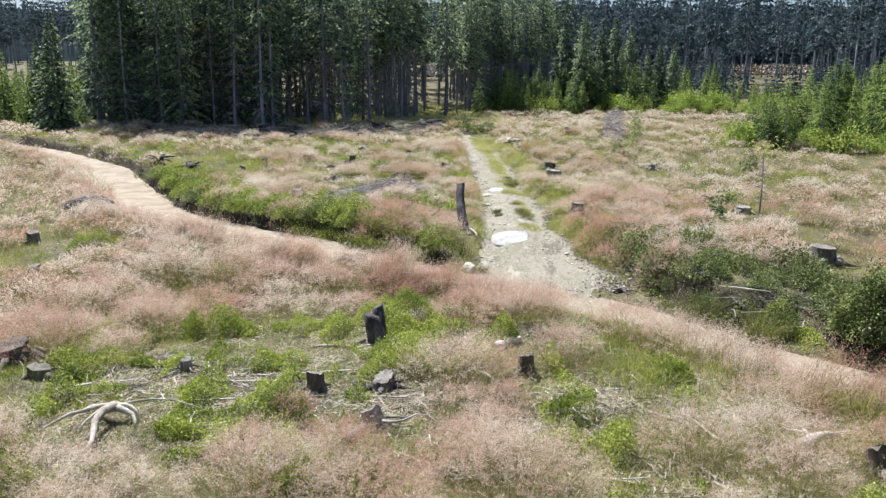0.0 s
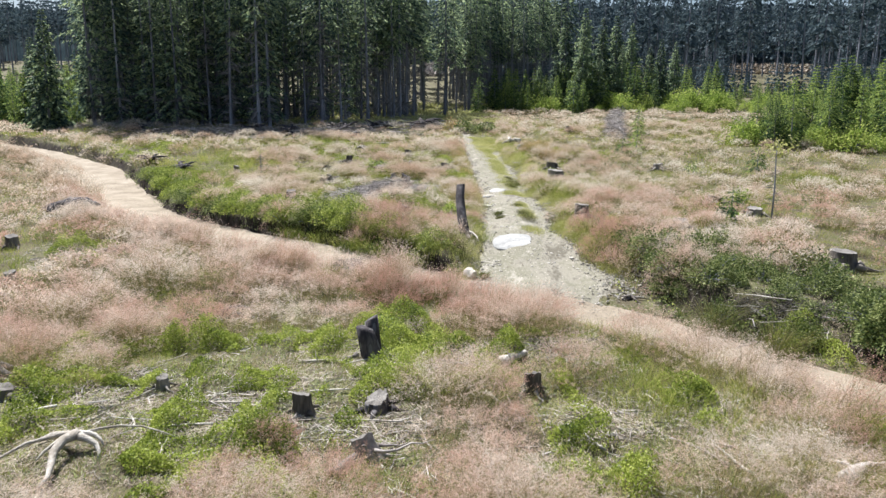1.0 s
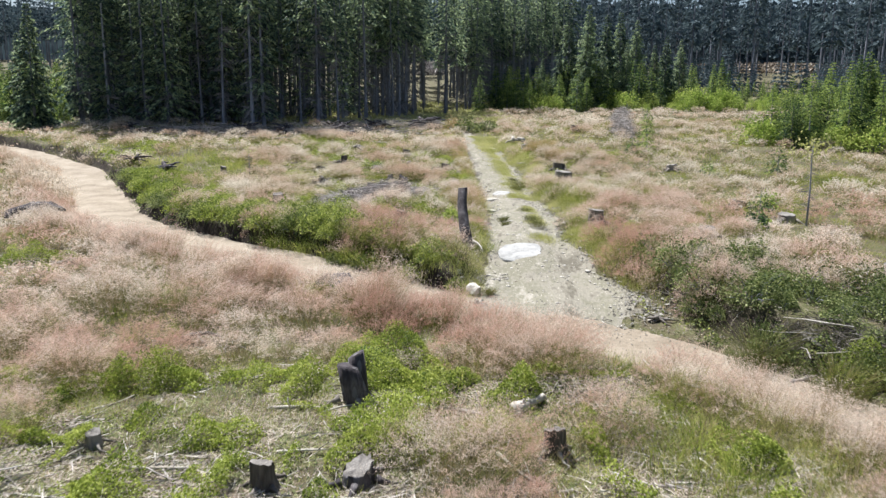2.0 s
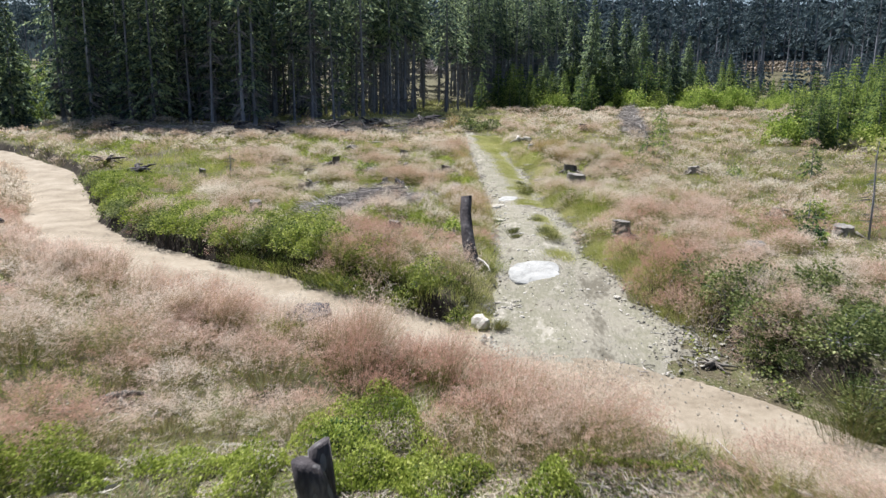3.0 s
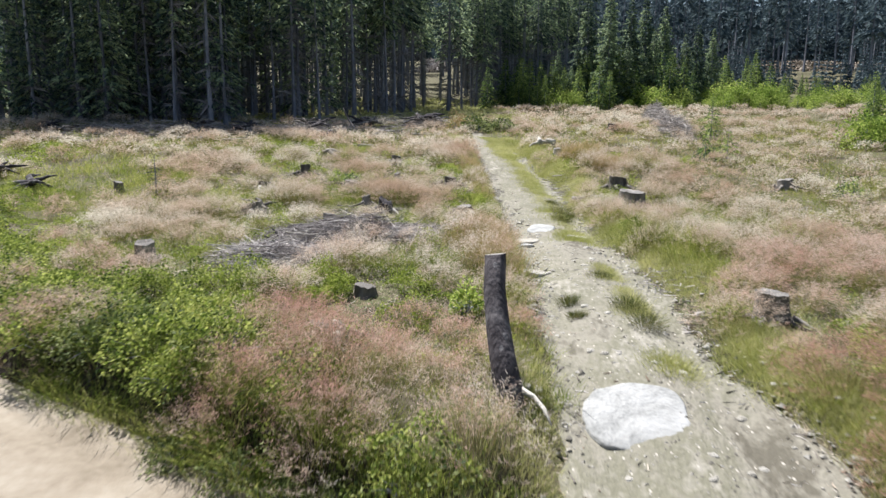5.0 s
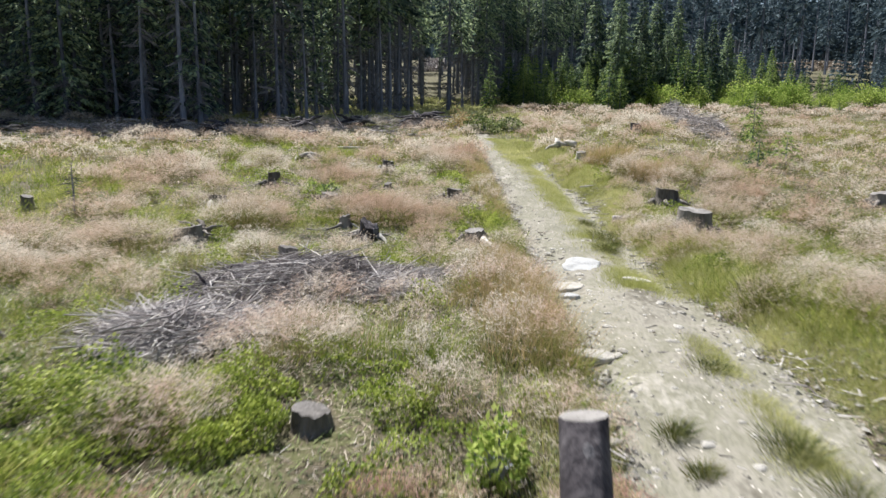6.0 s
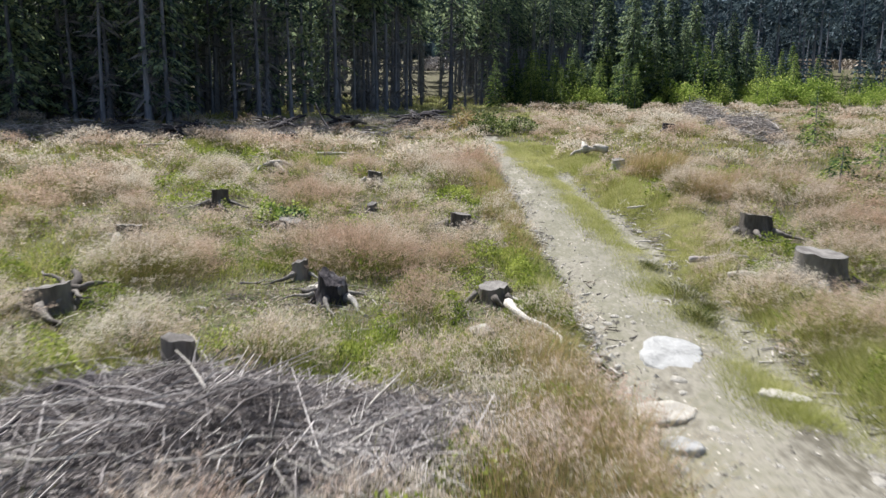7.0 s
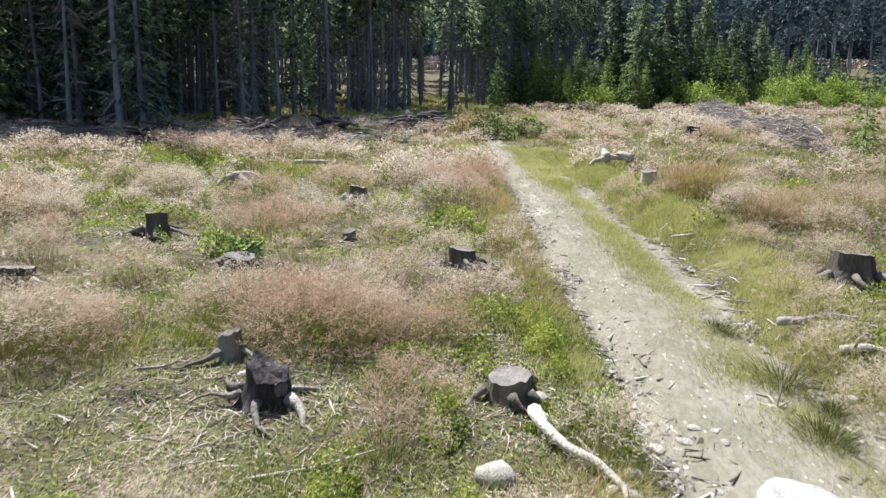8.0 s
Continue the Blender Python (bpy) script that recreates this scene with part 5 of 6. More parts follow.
# The tall leaning stump split in two.
ob = thing("tree_stump", Matrix.Translation((-1.1, 11.55, ground_z(-1.1, 11.55))), "tall split stump with dark bark and slanted tops", "tree stump", "stumps on the clearing")
v, f = tube([(0.06, 0, -0.15), (0.03, 0, 0.1), (-0.02, 0, 0.3), (-0.06, 0.0, 0.44)], [0.2, 0.16, 0.145, 0.135], 14, True, 0.06, 3)
v[:, 2] += np.where(v[:, 2] > 0.4, -v[:, 0] * 0.45, 0)
part("trunk", (v, f), M_SNAG, ob)
v, f = tube([(0.07, 0.14, -0.1), (0.05, 0.15, 0.3), (0.03, 0.16, 0.56)], [0.13, 0.11, 0.1], 12, True, 0.08, 4)
v[:, 2] += np.where(v[:, 2] > 0.5, v[:, 0] * 0.5, 0)
part("splinter", (v, f), M_SNAG, ob)
for k in range(4):
    part("root", tube(root_path(k * 1.6 + 0.4, 0.3, 0.3, np.random.default_rng(k)), [0.045, 0.035, 0.025, 0.02, 0.012, 0.006], 6, True, 0.1, k), M_STUMP, ob)

# The curved dead stem beside the track.
gz = ground_z(0.70, 20.1)
ob = thing("dead_stem", Matrix.Translation((0.70, 20.1, gz)), "curved dark dead tree stem cut off at the top", "dead tree", "")
top = 1.36 - gz
pts = [(0.02, -0.1, -0.2), (0.0, -0.03, 0.05), (-0.05, 0.2, top * 0.25), (-0.09, 0.48, top * 0.5), (-0.11, 0.72, top * 0.75), (-0.09, 0.93, top * 0.93), (-0.08, 1.0, top)]
v, f = tube(pts, [0.19, 0.155, 0.135, 0.128, 0.122, 0.12, 0.118], 18, False, 0.035, 9)
v[-18:, 2] = top + 0.02 - 0.12 * (v[-18:, 1] - 1.0) + 0.1 * (v[-18:, 0] + 0.08)
part("trunk", (v, f), M_SNAG, ob)
rim = v[-18:]
cut = np.concatenate([rim * 1.0, [rim.mean(0)]])
part("cut_face", (cut, np.stack([np.arange(18), (np.arange(18) + 1) % 18, np.full(18, 18)], 1)), M_CUT, ob, "pale brown sawn face")
part("root", tube([(0.1, -0.05, 0.1), (0.24, -0.14, 0.04), (0.32, -0.3, -0.02), (0.36, -0.5, -0.1)], [0.035, 0.03, 0.022, 0.01], 7, True, 0.15, 5), M_BLEACH, ob, "bleached side root")


def dead_root(x, y, turn, size, label, arms, mat=None, seed=0, z=0.0):
    """An uprooted bleached root star: arms as angle, length and lift."""
    ob = thing("root_star", Matrix.Translation((x, y, ground_z(x, y) + z)) @ Matrix.Rotation(turn, 4, "Z") @ Matrix.Scale(size, 4), label, "dead root")
    rng = np.random.default_rng(seed)
    for a, ln, up, thick in arms:
        pts = []
        for k in range(6):
            s = k / 5
            b = a + 0.25 * math.sin(s * 4 + a)
            pts.append((ln * s * math.cos(b), ln * s * math.sin(b), 0.2 + up * s - 0.24 * s**1.6 + rng.normal(0, 0.01)))
        part("root", tube(pts, thick * np.array([1.25, 1.0, 0.85, 0.7, 0.5, 0.2]), 8, True, 0.12, seed + int(abs(a) * 10)), mat or M_BLEACH, ob)
    return ob


dead_root(-4.0, 8.25, 0.0, 0.85, "bleached root star lying on the ground", [(0.1, 0.35, 0.1, 0.045), (-0.6, 0.5, 0.0, 0.052), (-1.75, 1.05, 0.0, 0.062), (2.9, 0.8, 0.0, 0.038), (3.4, 1.05, 0.02, 0.034), (0.35, 1.3, 0.1, 0.02), (-2.7, 0.5, 0.0, 0.038)], seed=5, z=0.03)
dead_root(4.3, 44.3, 0.3, 1.35, "small bleached root in the grass", [(1.57, 0.3, 0.4, 0.08), (0.2, 0.5, 0.2, 0.06), (3.0, 0.4, 0.1, 0.06)], seed=6)
dead_root(4.85, 44.1, 1.3, 1.3, "small bleached root in the grass", [(1.57, 0.3, 0.35, 0.09), (0.2, 0.4, 0.2, 0.06)], seed=7)
dead_root(-4.4, 41.3, 0.6, 1.2, "bleached root wad beside dark litter", [(0.2, 0.4, 0.2, 0.08), (1.9, 0.5, 0.1, 0.07), (3.4, 0.6, 0.1, 0.06), (4.6, 0.5, 0.0, 0.06)], seed=8)
dead_root(0.75, 31.2, 0.0, 1.0, "long bleached root across the litter", [(-1.3, 1.3, -0.02, 0.05), (-0.9, 0.55, 0.0, 0.03)], M_BLEACH, seed=9, z=-0.05)
dead_root(-3.9, 13.9, 0.4, 0.75, "tangled dark and pale roots in the grass", [(0.1, 0.5, 0.15, 0.06), (0.9, 0.45, 0.1, 0.05), (2.4, 0.6, 0.05, 0.06), (3.5, 0.4, 0.1, 0.05), (5.0, 0.6, -0.1, 0.035)], M_STUMP, 10)
dead_root(-11.0, 21.9, 0.4, 1.6, "dark upturned root mound", [(0.1, 0.5, 0.25, 0.11), (0.9, 0.45, 0.3, 0.1), (1.8, 0.5, 0.3, 0.1), (2.7, 0.5, 0.2, 0.1), (3.7, 0.5, 0.2, 0.1), (5.0, 0.5, 0.1, 0.09)], M_SNAG, 11)
dead_root(-1.75, 32.0, 1.2, 0.7, "pale root wad of a rotten stump", [(0.1, 0.5, 0.15, 0.06), (1.4, 0.45, 0.1, 0.05), (2.4, 0.6, 0.05, 0.06), (4.0, 0.5, 0.1, 0.05)], M_BLEACH, 12, -0.15)
for k, (x, y, size, mat) in enumerate([(-4.7, 31.2, 1.1, M_STUMP), (-11.8, 33.6, 1.5, M_SNAG), (-14.2, 36.0, 1.4, M_SNAG), (-1.1, 56.0, 2.4, M_SNAG), (-5.8, 49.2, 1.3, M_SNAG), (-10.5, 50.6, 1.6, M_SNAG), (-13.5, 54.0, 1.8, M_SNAG), (-8.0, 55.5, 1.6, M_STUMP), (3.8, 60.0, 1.4, M_SNAG), (6.1, 13.95, 0.5, M_CUT), (6.8, 13.9, 0.5, M_CUT), (7.35, 13.8, 0.4, M_CUT), (4.15, 15.8, 0.6, M_STUMP)]):
    r2 = np.random.default_rng(300 + k)
    dead_root(x, y, r2.uniform(0, 6), size, "upturned root plate with broken roots" if size > 1.2 else "old roots washed out of the bank", [(a + r2.normal(0, 0.2), r2.uniform(0.3, 0.65), r2.uniform(0.0, 0.45), r2.uniform(0.03, 0.065)) for a in np.arange(0, 6.2, 0.62)], mat, 320 + k, -0.08)


# Added near-black root shape that stands for the heap's shaded hollow.
dead_root(-2.9, 28.3, 0.7, 0.95, "dark roots set in for the shaded hollow of the brushwood heap", [(a, 0.5, 0.3, 0.07) for a in np.arange(0, 6.2, 0.9)], M_SNAG, 379, -0.12)
r2 = np.random.default_rng(360)
for k in range(15):
    x, y, size = r2.uniform(-24, 1), r2.uniform(50, 57.5), r2.uniform(0.9, 1.7)
    dead_root(x, y, r2.uniform(0, 6), size, "dark broken roots among the slash", [(a + r2.normal(0, 0.25), r2.uniform(0.3, 0.7), r2.uniform(0.0, 0.5), r2.uniform(0.03, 0.07)) for a in np.arange(0, 6.2, 0.75)], M_SNAG if k % 3 else M_STUMP, 380 + k, -0.05)


def log(x, y, turn, length, thick, mat, label, seed, lift=0.0, pitch=0.0, bend=0.06, twig=3):
    """A lying branch or log with a few broken side stubs."""
    rng = np.random.default_rng(500 + seed)
    ob = thing("fallen_branch", Matrix.Translation((x, y, 0)), label, "branch", "loose branches")
    n = 7
    s = np.linspace(-0.5, 0.5, n)
    px = s * length * math.cos(turn) - bend * length * np.sin(s * 3 + seed) * math.sin(turn)
    py = s * length * math.sin(turn) + bend * length * np.sin(s * 3 + seed) * math.cos(turn)
    pz = np.maximum(height(x + px, y + py) + thick * 0.6, ground_z(x, y) + lift + pitch * s * length)
    p = np.stack([px, py, pz], 1)
    stem = part("stem", tube(p, thick * np.linspace(1, 0.45, n), 7, True, 0.1, seed), mat, ob)
    for k in range(twig):
        a = p[1 + int(rng.integers(n - 2))]
        w = np.array([rng.normal(), rng.normal(), abs(rng.normal()) * 0.7 + 0.1])
        w *= rng.uniform(0.15, 0.4) * min(1, length) / np.linalg.norm(w)
        part("twig", tube([a, a + w * 0.6 + rng.normal(0, 0.01, 3), a + w], [thick * 0.35, thick * 0.25, thick * 0.08], 5, True), mat, stem)
    return ob


LOGS_FRONT = [(1.15, 11.3, 0.5, 0.5, 0.1), (0.2, 11.2, -0.35, 1.1, 0.03), (-1.75, 11.3, 0.05, 0.7, 0.035), (0.55, 10.3, 1.0, 0.7, 0.03), (0.85, 9.8, -0.9, 0.7, 0.025), (1.4, 8.6, 0.7, 0.6, 0.025), (-3.0, 9.9, -0.15, 0.7, 0.035), (-0.4, 8.7, 1.0, 0.6, 0.025), (-6.0, 11.0, 0.9, 0.45, 0.04), (4.5, 7.9, 0.8, 0.7, 0.08), (-8.6, 17.8, 0.5, 1.4, 0.04), (-7.9, 18.2, 0.3, 0.9, 0.05), (-1.5, 17.0, -0.6, 0.9, 0.03), (5.9, 13.4, 0.2, 0.9, 0.03)]
LOGS_BACK = [(1.35, 18.65, 0.1, 0.55, 0.025), (-4.9, 53.7, -0.9, 2.2, 0.07), (-3.4, 45.2, 0.1, 1.2, 0.07), (-11.8, 48.2, 0.1, 2.2, 0.09), (-8.8, 41.8, 0.1, 1.3, 0.05), (-3.3, 29.3, 0.8, 1.4, 0.04), (-0.9, 30.4, 0.25, 0.9, 0.018), (4.2, 33.4, 0.1, 0.9, 0.05), (4.4, 32.6, -0.1, 0.7, 0.05), (4.6, 31.2, 0.1, 0.8, 0.04), (3.2, 31.5, -0.5, 0.9, 0.03), (-6.6, 52.5, 0.2, 2.0, 0.06), (-9.6, 46.7, -0.1, 1.4, 0.05), (-5.8, 31.2, 0.9, 1.2, 0.06), (2.0, 33.0, 0.2, 0.5, 0.025)]
for k, (x, y, a, ln, th) in enumerate(LOGS_FRONT + LOGS_BACK):
    mat = (M_BLEACH, M_STICK, M_BLEACH, M_STUMP)[k % 4]
    log(x, y, a, ln, th, mat, "bleached fallen branch on the ground" if mat is M_BLEACH else "grey fallen branch on the ground", k, pitch=0.25 if k % 5 == 0 else 0.0)
log(-3.4, 26.9, 1.35, 1.5, 0.075, M_SNAG, "dark fallen log leaning into the brushwood", 93, 0.05, 0.12)
log(-6.05, 10.6, -0.08, 0.9, 0.04, M_BLEACH, "long bleached root lying beside an old stump", 92)
log(-0.95, 8.15, 1.25, 0.75, 0.07, M_CUT, "thick bleached broken root piece", 91, 0.0, 0.3)
rng = np.random.default_rng(640)
n = 0
while n < 90:
    x, y = (rng.uniform(-7.5, 4), rng.uniform(6.6, 13)) if n < 45 else (rng.uniform(-7, 5.5), rng.uniform(25, 45))
    if road_gap(np.array([x]), np.array([y]))[0] < 0.3 or within(FLUFF_FRONT + FLUFF_BACK, np.array([x]), np.array([y]))[0] > 0.15:
        continue
    pale = rng.random() < 0.6
    log(x, y, rng.uniform(0, 3.14), rng.uniform(0.3, 0.85), rng.uniform(0.009, 0.022), M_BLEACH if pale else M_STICK, "thin bleached stick on the ground" if pale else "thin grey stick on the ground", 100 + n, 0.03, rng.normal(0, 0.12), 0.1, 2)
    n += 1
for k in range(22):
    x, y = rng.uniform(-26, 2), rng.uniform(46, 57)
    log(x, y, rng.normal(0.1, 0.5), rng.uniform(1.0, 2.8), rng.uniform(0.04, 0.09), (M_BLEACH, M_STUMP, M_CUT)[k % 3], ("bleached log among the slash", "dark log among the slash", "grey log among the slash")[k % 3], 800 + k, 0.08, rng.normal(0, 0.06), 0.05, 3)
log(-5.2, 54.2, 2.2, 1.9, 0.06, M_SNAG, "dark broken pole standing out of brushwood", 90, 0.5, 0.75)


rng = np.random.default_rng(660)
for x, y in [(1.95, 33.7), (2.0, 33.0), (2.05, 32.1), (2.05, 30.9), (3.4, 29.9), (3.5, 29.1), (3.4, 28.3), (3.6, 31.7), (3.65, 34.9), (3.35, 27.4), (1.75, 26.4), (1.35, 18.9), (4.0, 16.95), (4.3, 16.5), (3.6, 36.6), (1.8, 36.0)]:
    for k in range(6):
        dark = rng.random() < 0.55
        log(x + rng.normal(0, 0.16), y + rng.normal(0, 0.28), rng.uniform(0, 3.14), rng.uniform(0.15, 0.5), rng.uniform(0.007, 0.018), M_STUMP if dark else M_BLEACH, "dark stick lying in the track" if dark else "bleached stick lying in the track", 700 + n, 0.03, rng.normal(0, 0.05), 0.05, 1)
        n += 1


def sticks(n, place, length, thick, rng, up=0.25):
    """Many thin straight sticks as three-sided rods."""
    x, y, z = place
    a = rng.uniform(0, 6.28, n)
    w = np.stack([np.cos(a), np.sin(a), rng.normal(0, up, n)], 1)
    w *= (length * rng.uniform(0.35, 1.2, n))[:, None] / 2
    c = np.stack([x, y, z], 1)
    p0, p1 = c - w, c + w
    for p in (p0, p1):
        p[:, 2] = np.maximum(p[:, 2], height(p[:, 0], p[:, 1]) + 0.004)
    bow = (p0 + p1) / 2 + rng.normal(0, 0.03, (n, 3)) * length
    t = thick * rng.uniform(0.4, 1.4, n)
    side = np.cross(w, rng.normal(size=(n, 3)))
    side /= np.linalg.norm(side, axis=1)[:, None] + 1e-9
    oth = np.cross(w, side)
    oth /= np.linalg.norm(oth, axis=1)[:, None] + 1e-9
    rings = []
    for q, r in ((p0, 1.0), (bow, 0.85), (p1, 0.4)):
        for k in range(3):
            rings.append(q + (side * math.cos(k * 2.094) + oth * math.sin(k * 2.094)) * (t * r)[:, None])
    v = np.stack(rings, 1).reshape(-1, 3)
    f = []
    for lv in (0, 3):
        for k in range(3):
            k2 = (k + 1) % 3
            f += [[lv + k, lv + k2, lv + 3 + k2], [lv + k, lv + 3 + k2, lv + 3 + k]]
    f = (np.arange(n)[:, None, None] * 9 + np.array(f)[None]).reshape(-1, 3)
    return v, f


def brush_pile(x, y, turn, half, tall, n, big, label, seed, thick=1.0, mat=None):
    """A heap of grey brushwood: thick branches one by one over fine twigs."""
    rng = np.random.default_rng(seed)
    ob = thing("brushwood_pile", Matrix(), label, "brush pile")
    c, s = math.cos(turn), math.sin(turn)

    def spot(m):
        q, a = np.sqrt(rng.random(m)), rng.uniform(0, 6.283, m)
        u, v = q * np.cos(a), q * np.sin(a)
        px, py = x + c * u * half[0] - s * v * half[1], y + s * u * half[0] + c * v * half[1]
        top = tall * np.clip(1 - u**2 - v**2, 0.05, 1) * (0.75 + 0.5 * lattice(px, py, 0.7, seed))
        return px, py, height(px, py), top

    px, py, gz, top = spot(n)
    part("twig", sticks(n, (px, py, gz + top * rng.uniform(0.1, 1, n)), 0.6 * thick**0.4, 0.0048 * thick, rng, 0.3), mat or M_STICK, ob, smooth=False)["kind"] = "stuff"
    px, py, gz, top = spot(big)
    for k in range(big):
        a, ln = rng.uniform(0, 3.14), rng.uniform(0.5, 1.5)
        d = np.array([math.cos(a), math.sin(a), rng.normal(0, 0.1)]) * ln / 2
        m = np.array([px[k], py[k], gz[k] + top[k] * rng.uniform(0.6, 1.1) + 0.05])
        th = rng.uniform(0.004, 0.013) * thick**0.7
        q = [m - d, m - d * 0.3 + rng.normal(0, 0.03, 3), m + d * 0.4 + rng.normal(0, 0.03, 3), m + d]
        for e in (0, 3):
            q[e][2] = max(q[e][2], ground_z(q[e][0], q[e][1]) + 0.02)
        part("branch", tube(q, [th, th * 0.9, th * 0.7, th * 0.35], 5, True, 0.1, k), M_BLEACH if k % 3 == 0 else M_STICK, ob)
    return ob


brush_pile(-1.95, 27.6, -0.15, (1.75, 1.15), 0.46, 8500, 130, "grey heap of dry brushwood on the clearing", 200, 1.0)
brush_pile(-2.95, 25.5, 0.5, (1.0, 0.95), 0.3, 3000, 60, "low spread of grey brushwood", 201, 1.2)
brush_pile(-0.75, 27.4, 0.1, (1.2, 0.95), 0.26, 2200, 36, "low spread of grey brushwood", 202)
brush_pile(12.6, 52.0, 1.36, (5.0, 0.75), 1.0, 1800, 45, "long grey windrow of brushwood in the grass", 203, 2.0)
brush_pile(16.9, 69.5, 1.32, (13.5, 0.9), 1.2, 2600, 50, "long grey windrow of brushwood in the grass", 204, 2.4)
brush_pile(-15.5, 52.8, 0.1, (6.0, 1.6), 0.6, 1800, 50, "grey logging slash before the forest", 205, 1.4)
brush_pile(-8.0, 53.5, 0.1, (4.0, 1.5), 0.6, 1500, 40, "grey logging slash before the forest", 206, 1.4)
brush_pile(-1.2, 55.8, 0.2, (1.6, 0.9), 0.9, 600, 20, "dark brushwood beside a root plate", 207, 2.2)
brush_pile(-24, 56.5, 0.2, (6.0, 1.6), 0.6, 1500, 40, "grey logging slash before the forest", 209, 1.6)
brush_pile(-4.0, 61.0, 0.3, (5.0, 2.0), 0.6, 1500, 40, "grey logging slash before the forest", 210, 1.6)
brush_pile(6.6, 13.85, -0.3, (1.1, 0.45), 0.2, 520, 10, "tangle of dry sticks on the bank", 208, 0.85, M_STUMP)


# ---- loose litter ----
def litter(name, n, x0, x1, y0, y1, length, thick, seed, where, label, mat):
    rng = np.random.default_rng(seed)
    x, y = rng.uniform(x0, x1, n), rng.uniform(y0, y1, n)
    ok = where(x, y, rng)
    x, y = x[ok], y[ok]
    v, f = sticks(len(x), (x, y, height(x, y) + thick + 0.03 * rng.random(len(x)) ** 3), length, thick, rng, 0.08)
    return tagged(new(name, mesh_of(name, v, f, mat)), label, "litter", kind="stuff")


litter("twig_litter", 26000, -10, 10, 4, 46, 0.32, 0.006, 400, lambda x, y, r: (road_gap(x, y) > 0.1) & (within(BARE, x, y) + 0.35 * r.random(len(x)) > 0.15), "pale dry twigs scattered on bare soil", M_STICK)
litter("twig_litter", 9000, -7, 4.5, 6.5, 13, 0.3, 0.009, 405, lambda x, y, r: (road_gap(x, y) > 0.1) & (lattice(x, y, 0.9, 67) + 0.4 * lattice(x, y, 0.4, 68) > 0.2) & (within(FLUFF_FRONT, x, y) < 0.1), "bleached sticks scattered between the stumps", M_BLEACH)
litter("twig_litter", 9000, -10, 10, 4, 46, 0.22, 0.005, 401, lambda x, y, r: road_gap(x, y) > 0.2, "pale dry twigs scattered in the grass", M_BLEACH)
litter("wood_chips", 60000, -9, 9, 4, 44, 0.09, 0.006, 402, lambda x, y, r: (road_gap(x, y) > 0.05) & (within(BARE, x, y) + 0.3 * r.random(len(x)) > 0.1), "bark and wood chips on bare soil", M_CHIP)
litter("track_sticks", 5000, 0.6, 4.6, 15, 48, 0.2, 0.007, 403, lambda x, y, r: (lattice(x, y, 0.8, 70) + 0.6 * lattice(x, y, 2.5, 71) > 0.35), "short sticks and bark pressed into the track", M_STICK)
litter("track_sticks", 8000, 0.4, 5.0, 22, 48, 0.34, 0.009, 406, lambda x, y, r: (np.abs(np.abs(along(TRACK, x, y)[0]) - 1.1) < 0.22) & (lattice(x, y, 0.9, 75) > -0.1), "dry sticks and bark along the ruts", M_STICK)
litter("bark_litter", 5200, 0.8, 4.4, 18, 48, 0.13, 0.010, 407, lambda x, y, r: (np.abs(along(TRACK, x, y)[0]) < 1.3) & (lattice(x, y, 0.7, 76) + 0.5 * lattice(x, y, 2.2, 77) > 0.1), "dark and pale bark bits on the track", M_CHIP)
litter("track_sticks", 9000, 0.8, 4.6, 20, 47, 0.24, 0.009, 408, lambda x, y, r: (np.abs(along(TRACK, x, y)[0] - np.where(r.random(len(x)) < 0.65, 0.85, -0.85)) < 0.18) & (lattice(x, y, 0.8, 80) + 0.5 * lattice(x, y, 0.3, 81) > 0.05), "dark bark and sticks at the rut edges", M_STUMP)
litter("forest_slash", 19000, -34, 6, 47, 82, 0.8, 0.02, 404, lambda x, y, r: within(BARE, x, y) + 0.3 * r.random(len(x)) > 0.0, "grey slash and twigs before the forest", M_STICK)


# ---- stones ----
def stone_geo(seed, flat=0.6, rough=0.16):
    bm = bmesh.new()
    bmesh.ops.create_icosphere(bm, subdivisions=2, radius=0.5)
    for v in bm.verts:
        k = noise.noise(v.co * 2.2 + Vector((seed * 3.1, 0, 0))) * rough * 1.6 + noise.noise(v.co * 5 + Vector((0, seed, 0))) * rough * 0.5
        v.co *= 1 + k
        v.co.z *= flat
        for ax in ((1, 0.3, 0.2), (-0.4, 1, 0.3), (-0.5, -0.8, 0.5)):
            n = Vector(ax).normalized()
            d = v.co.dot(n) - 0.34
            if d > 0:
                v.co -= n * d * 0.85
    me = bpy.data.meshes.new("stone")
    bm.to_mesh(me)
    bm.free()
    for p in me.polygons:
        p.use_smooth = True
    return me


STONES = [stone_geo(k, 0.45 + 0.08 * (k % 4)) for k in range(6)]
for me in STONES:
    me.materials.append(M_STONE)


def stone_at(me, x, y, size, turn, parent, name="stone", sink=0.12, stretch=1.0):
    ob = new(name, me)
    ob.parent = parent
    ob.matrix_basis = Matrix.Translation((x, y, ground_z(x, y) + 0.03 + size * (0.12 - sink))) @ Matrix.Rotation(turn, 4, "Z") @ Matrix.Diagonal((size * stretch, size, size * 0.8, 1))
    return ob


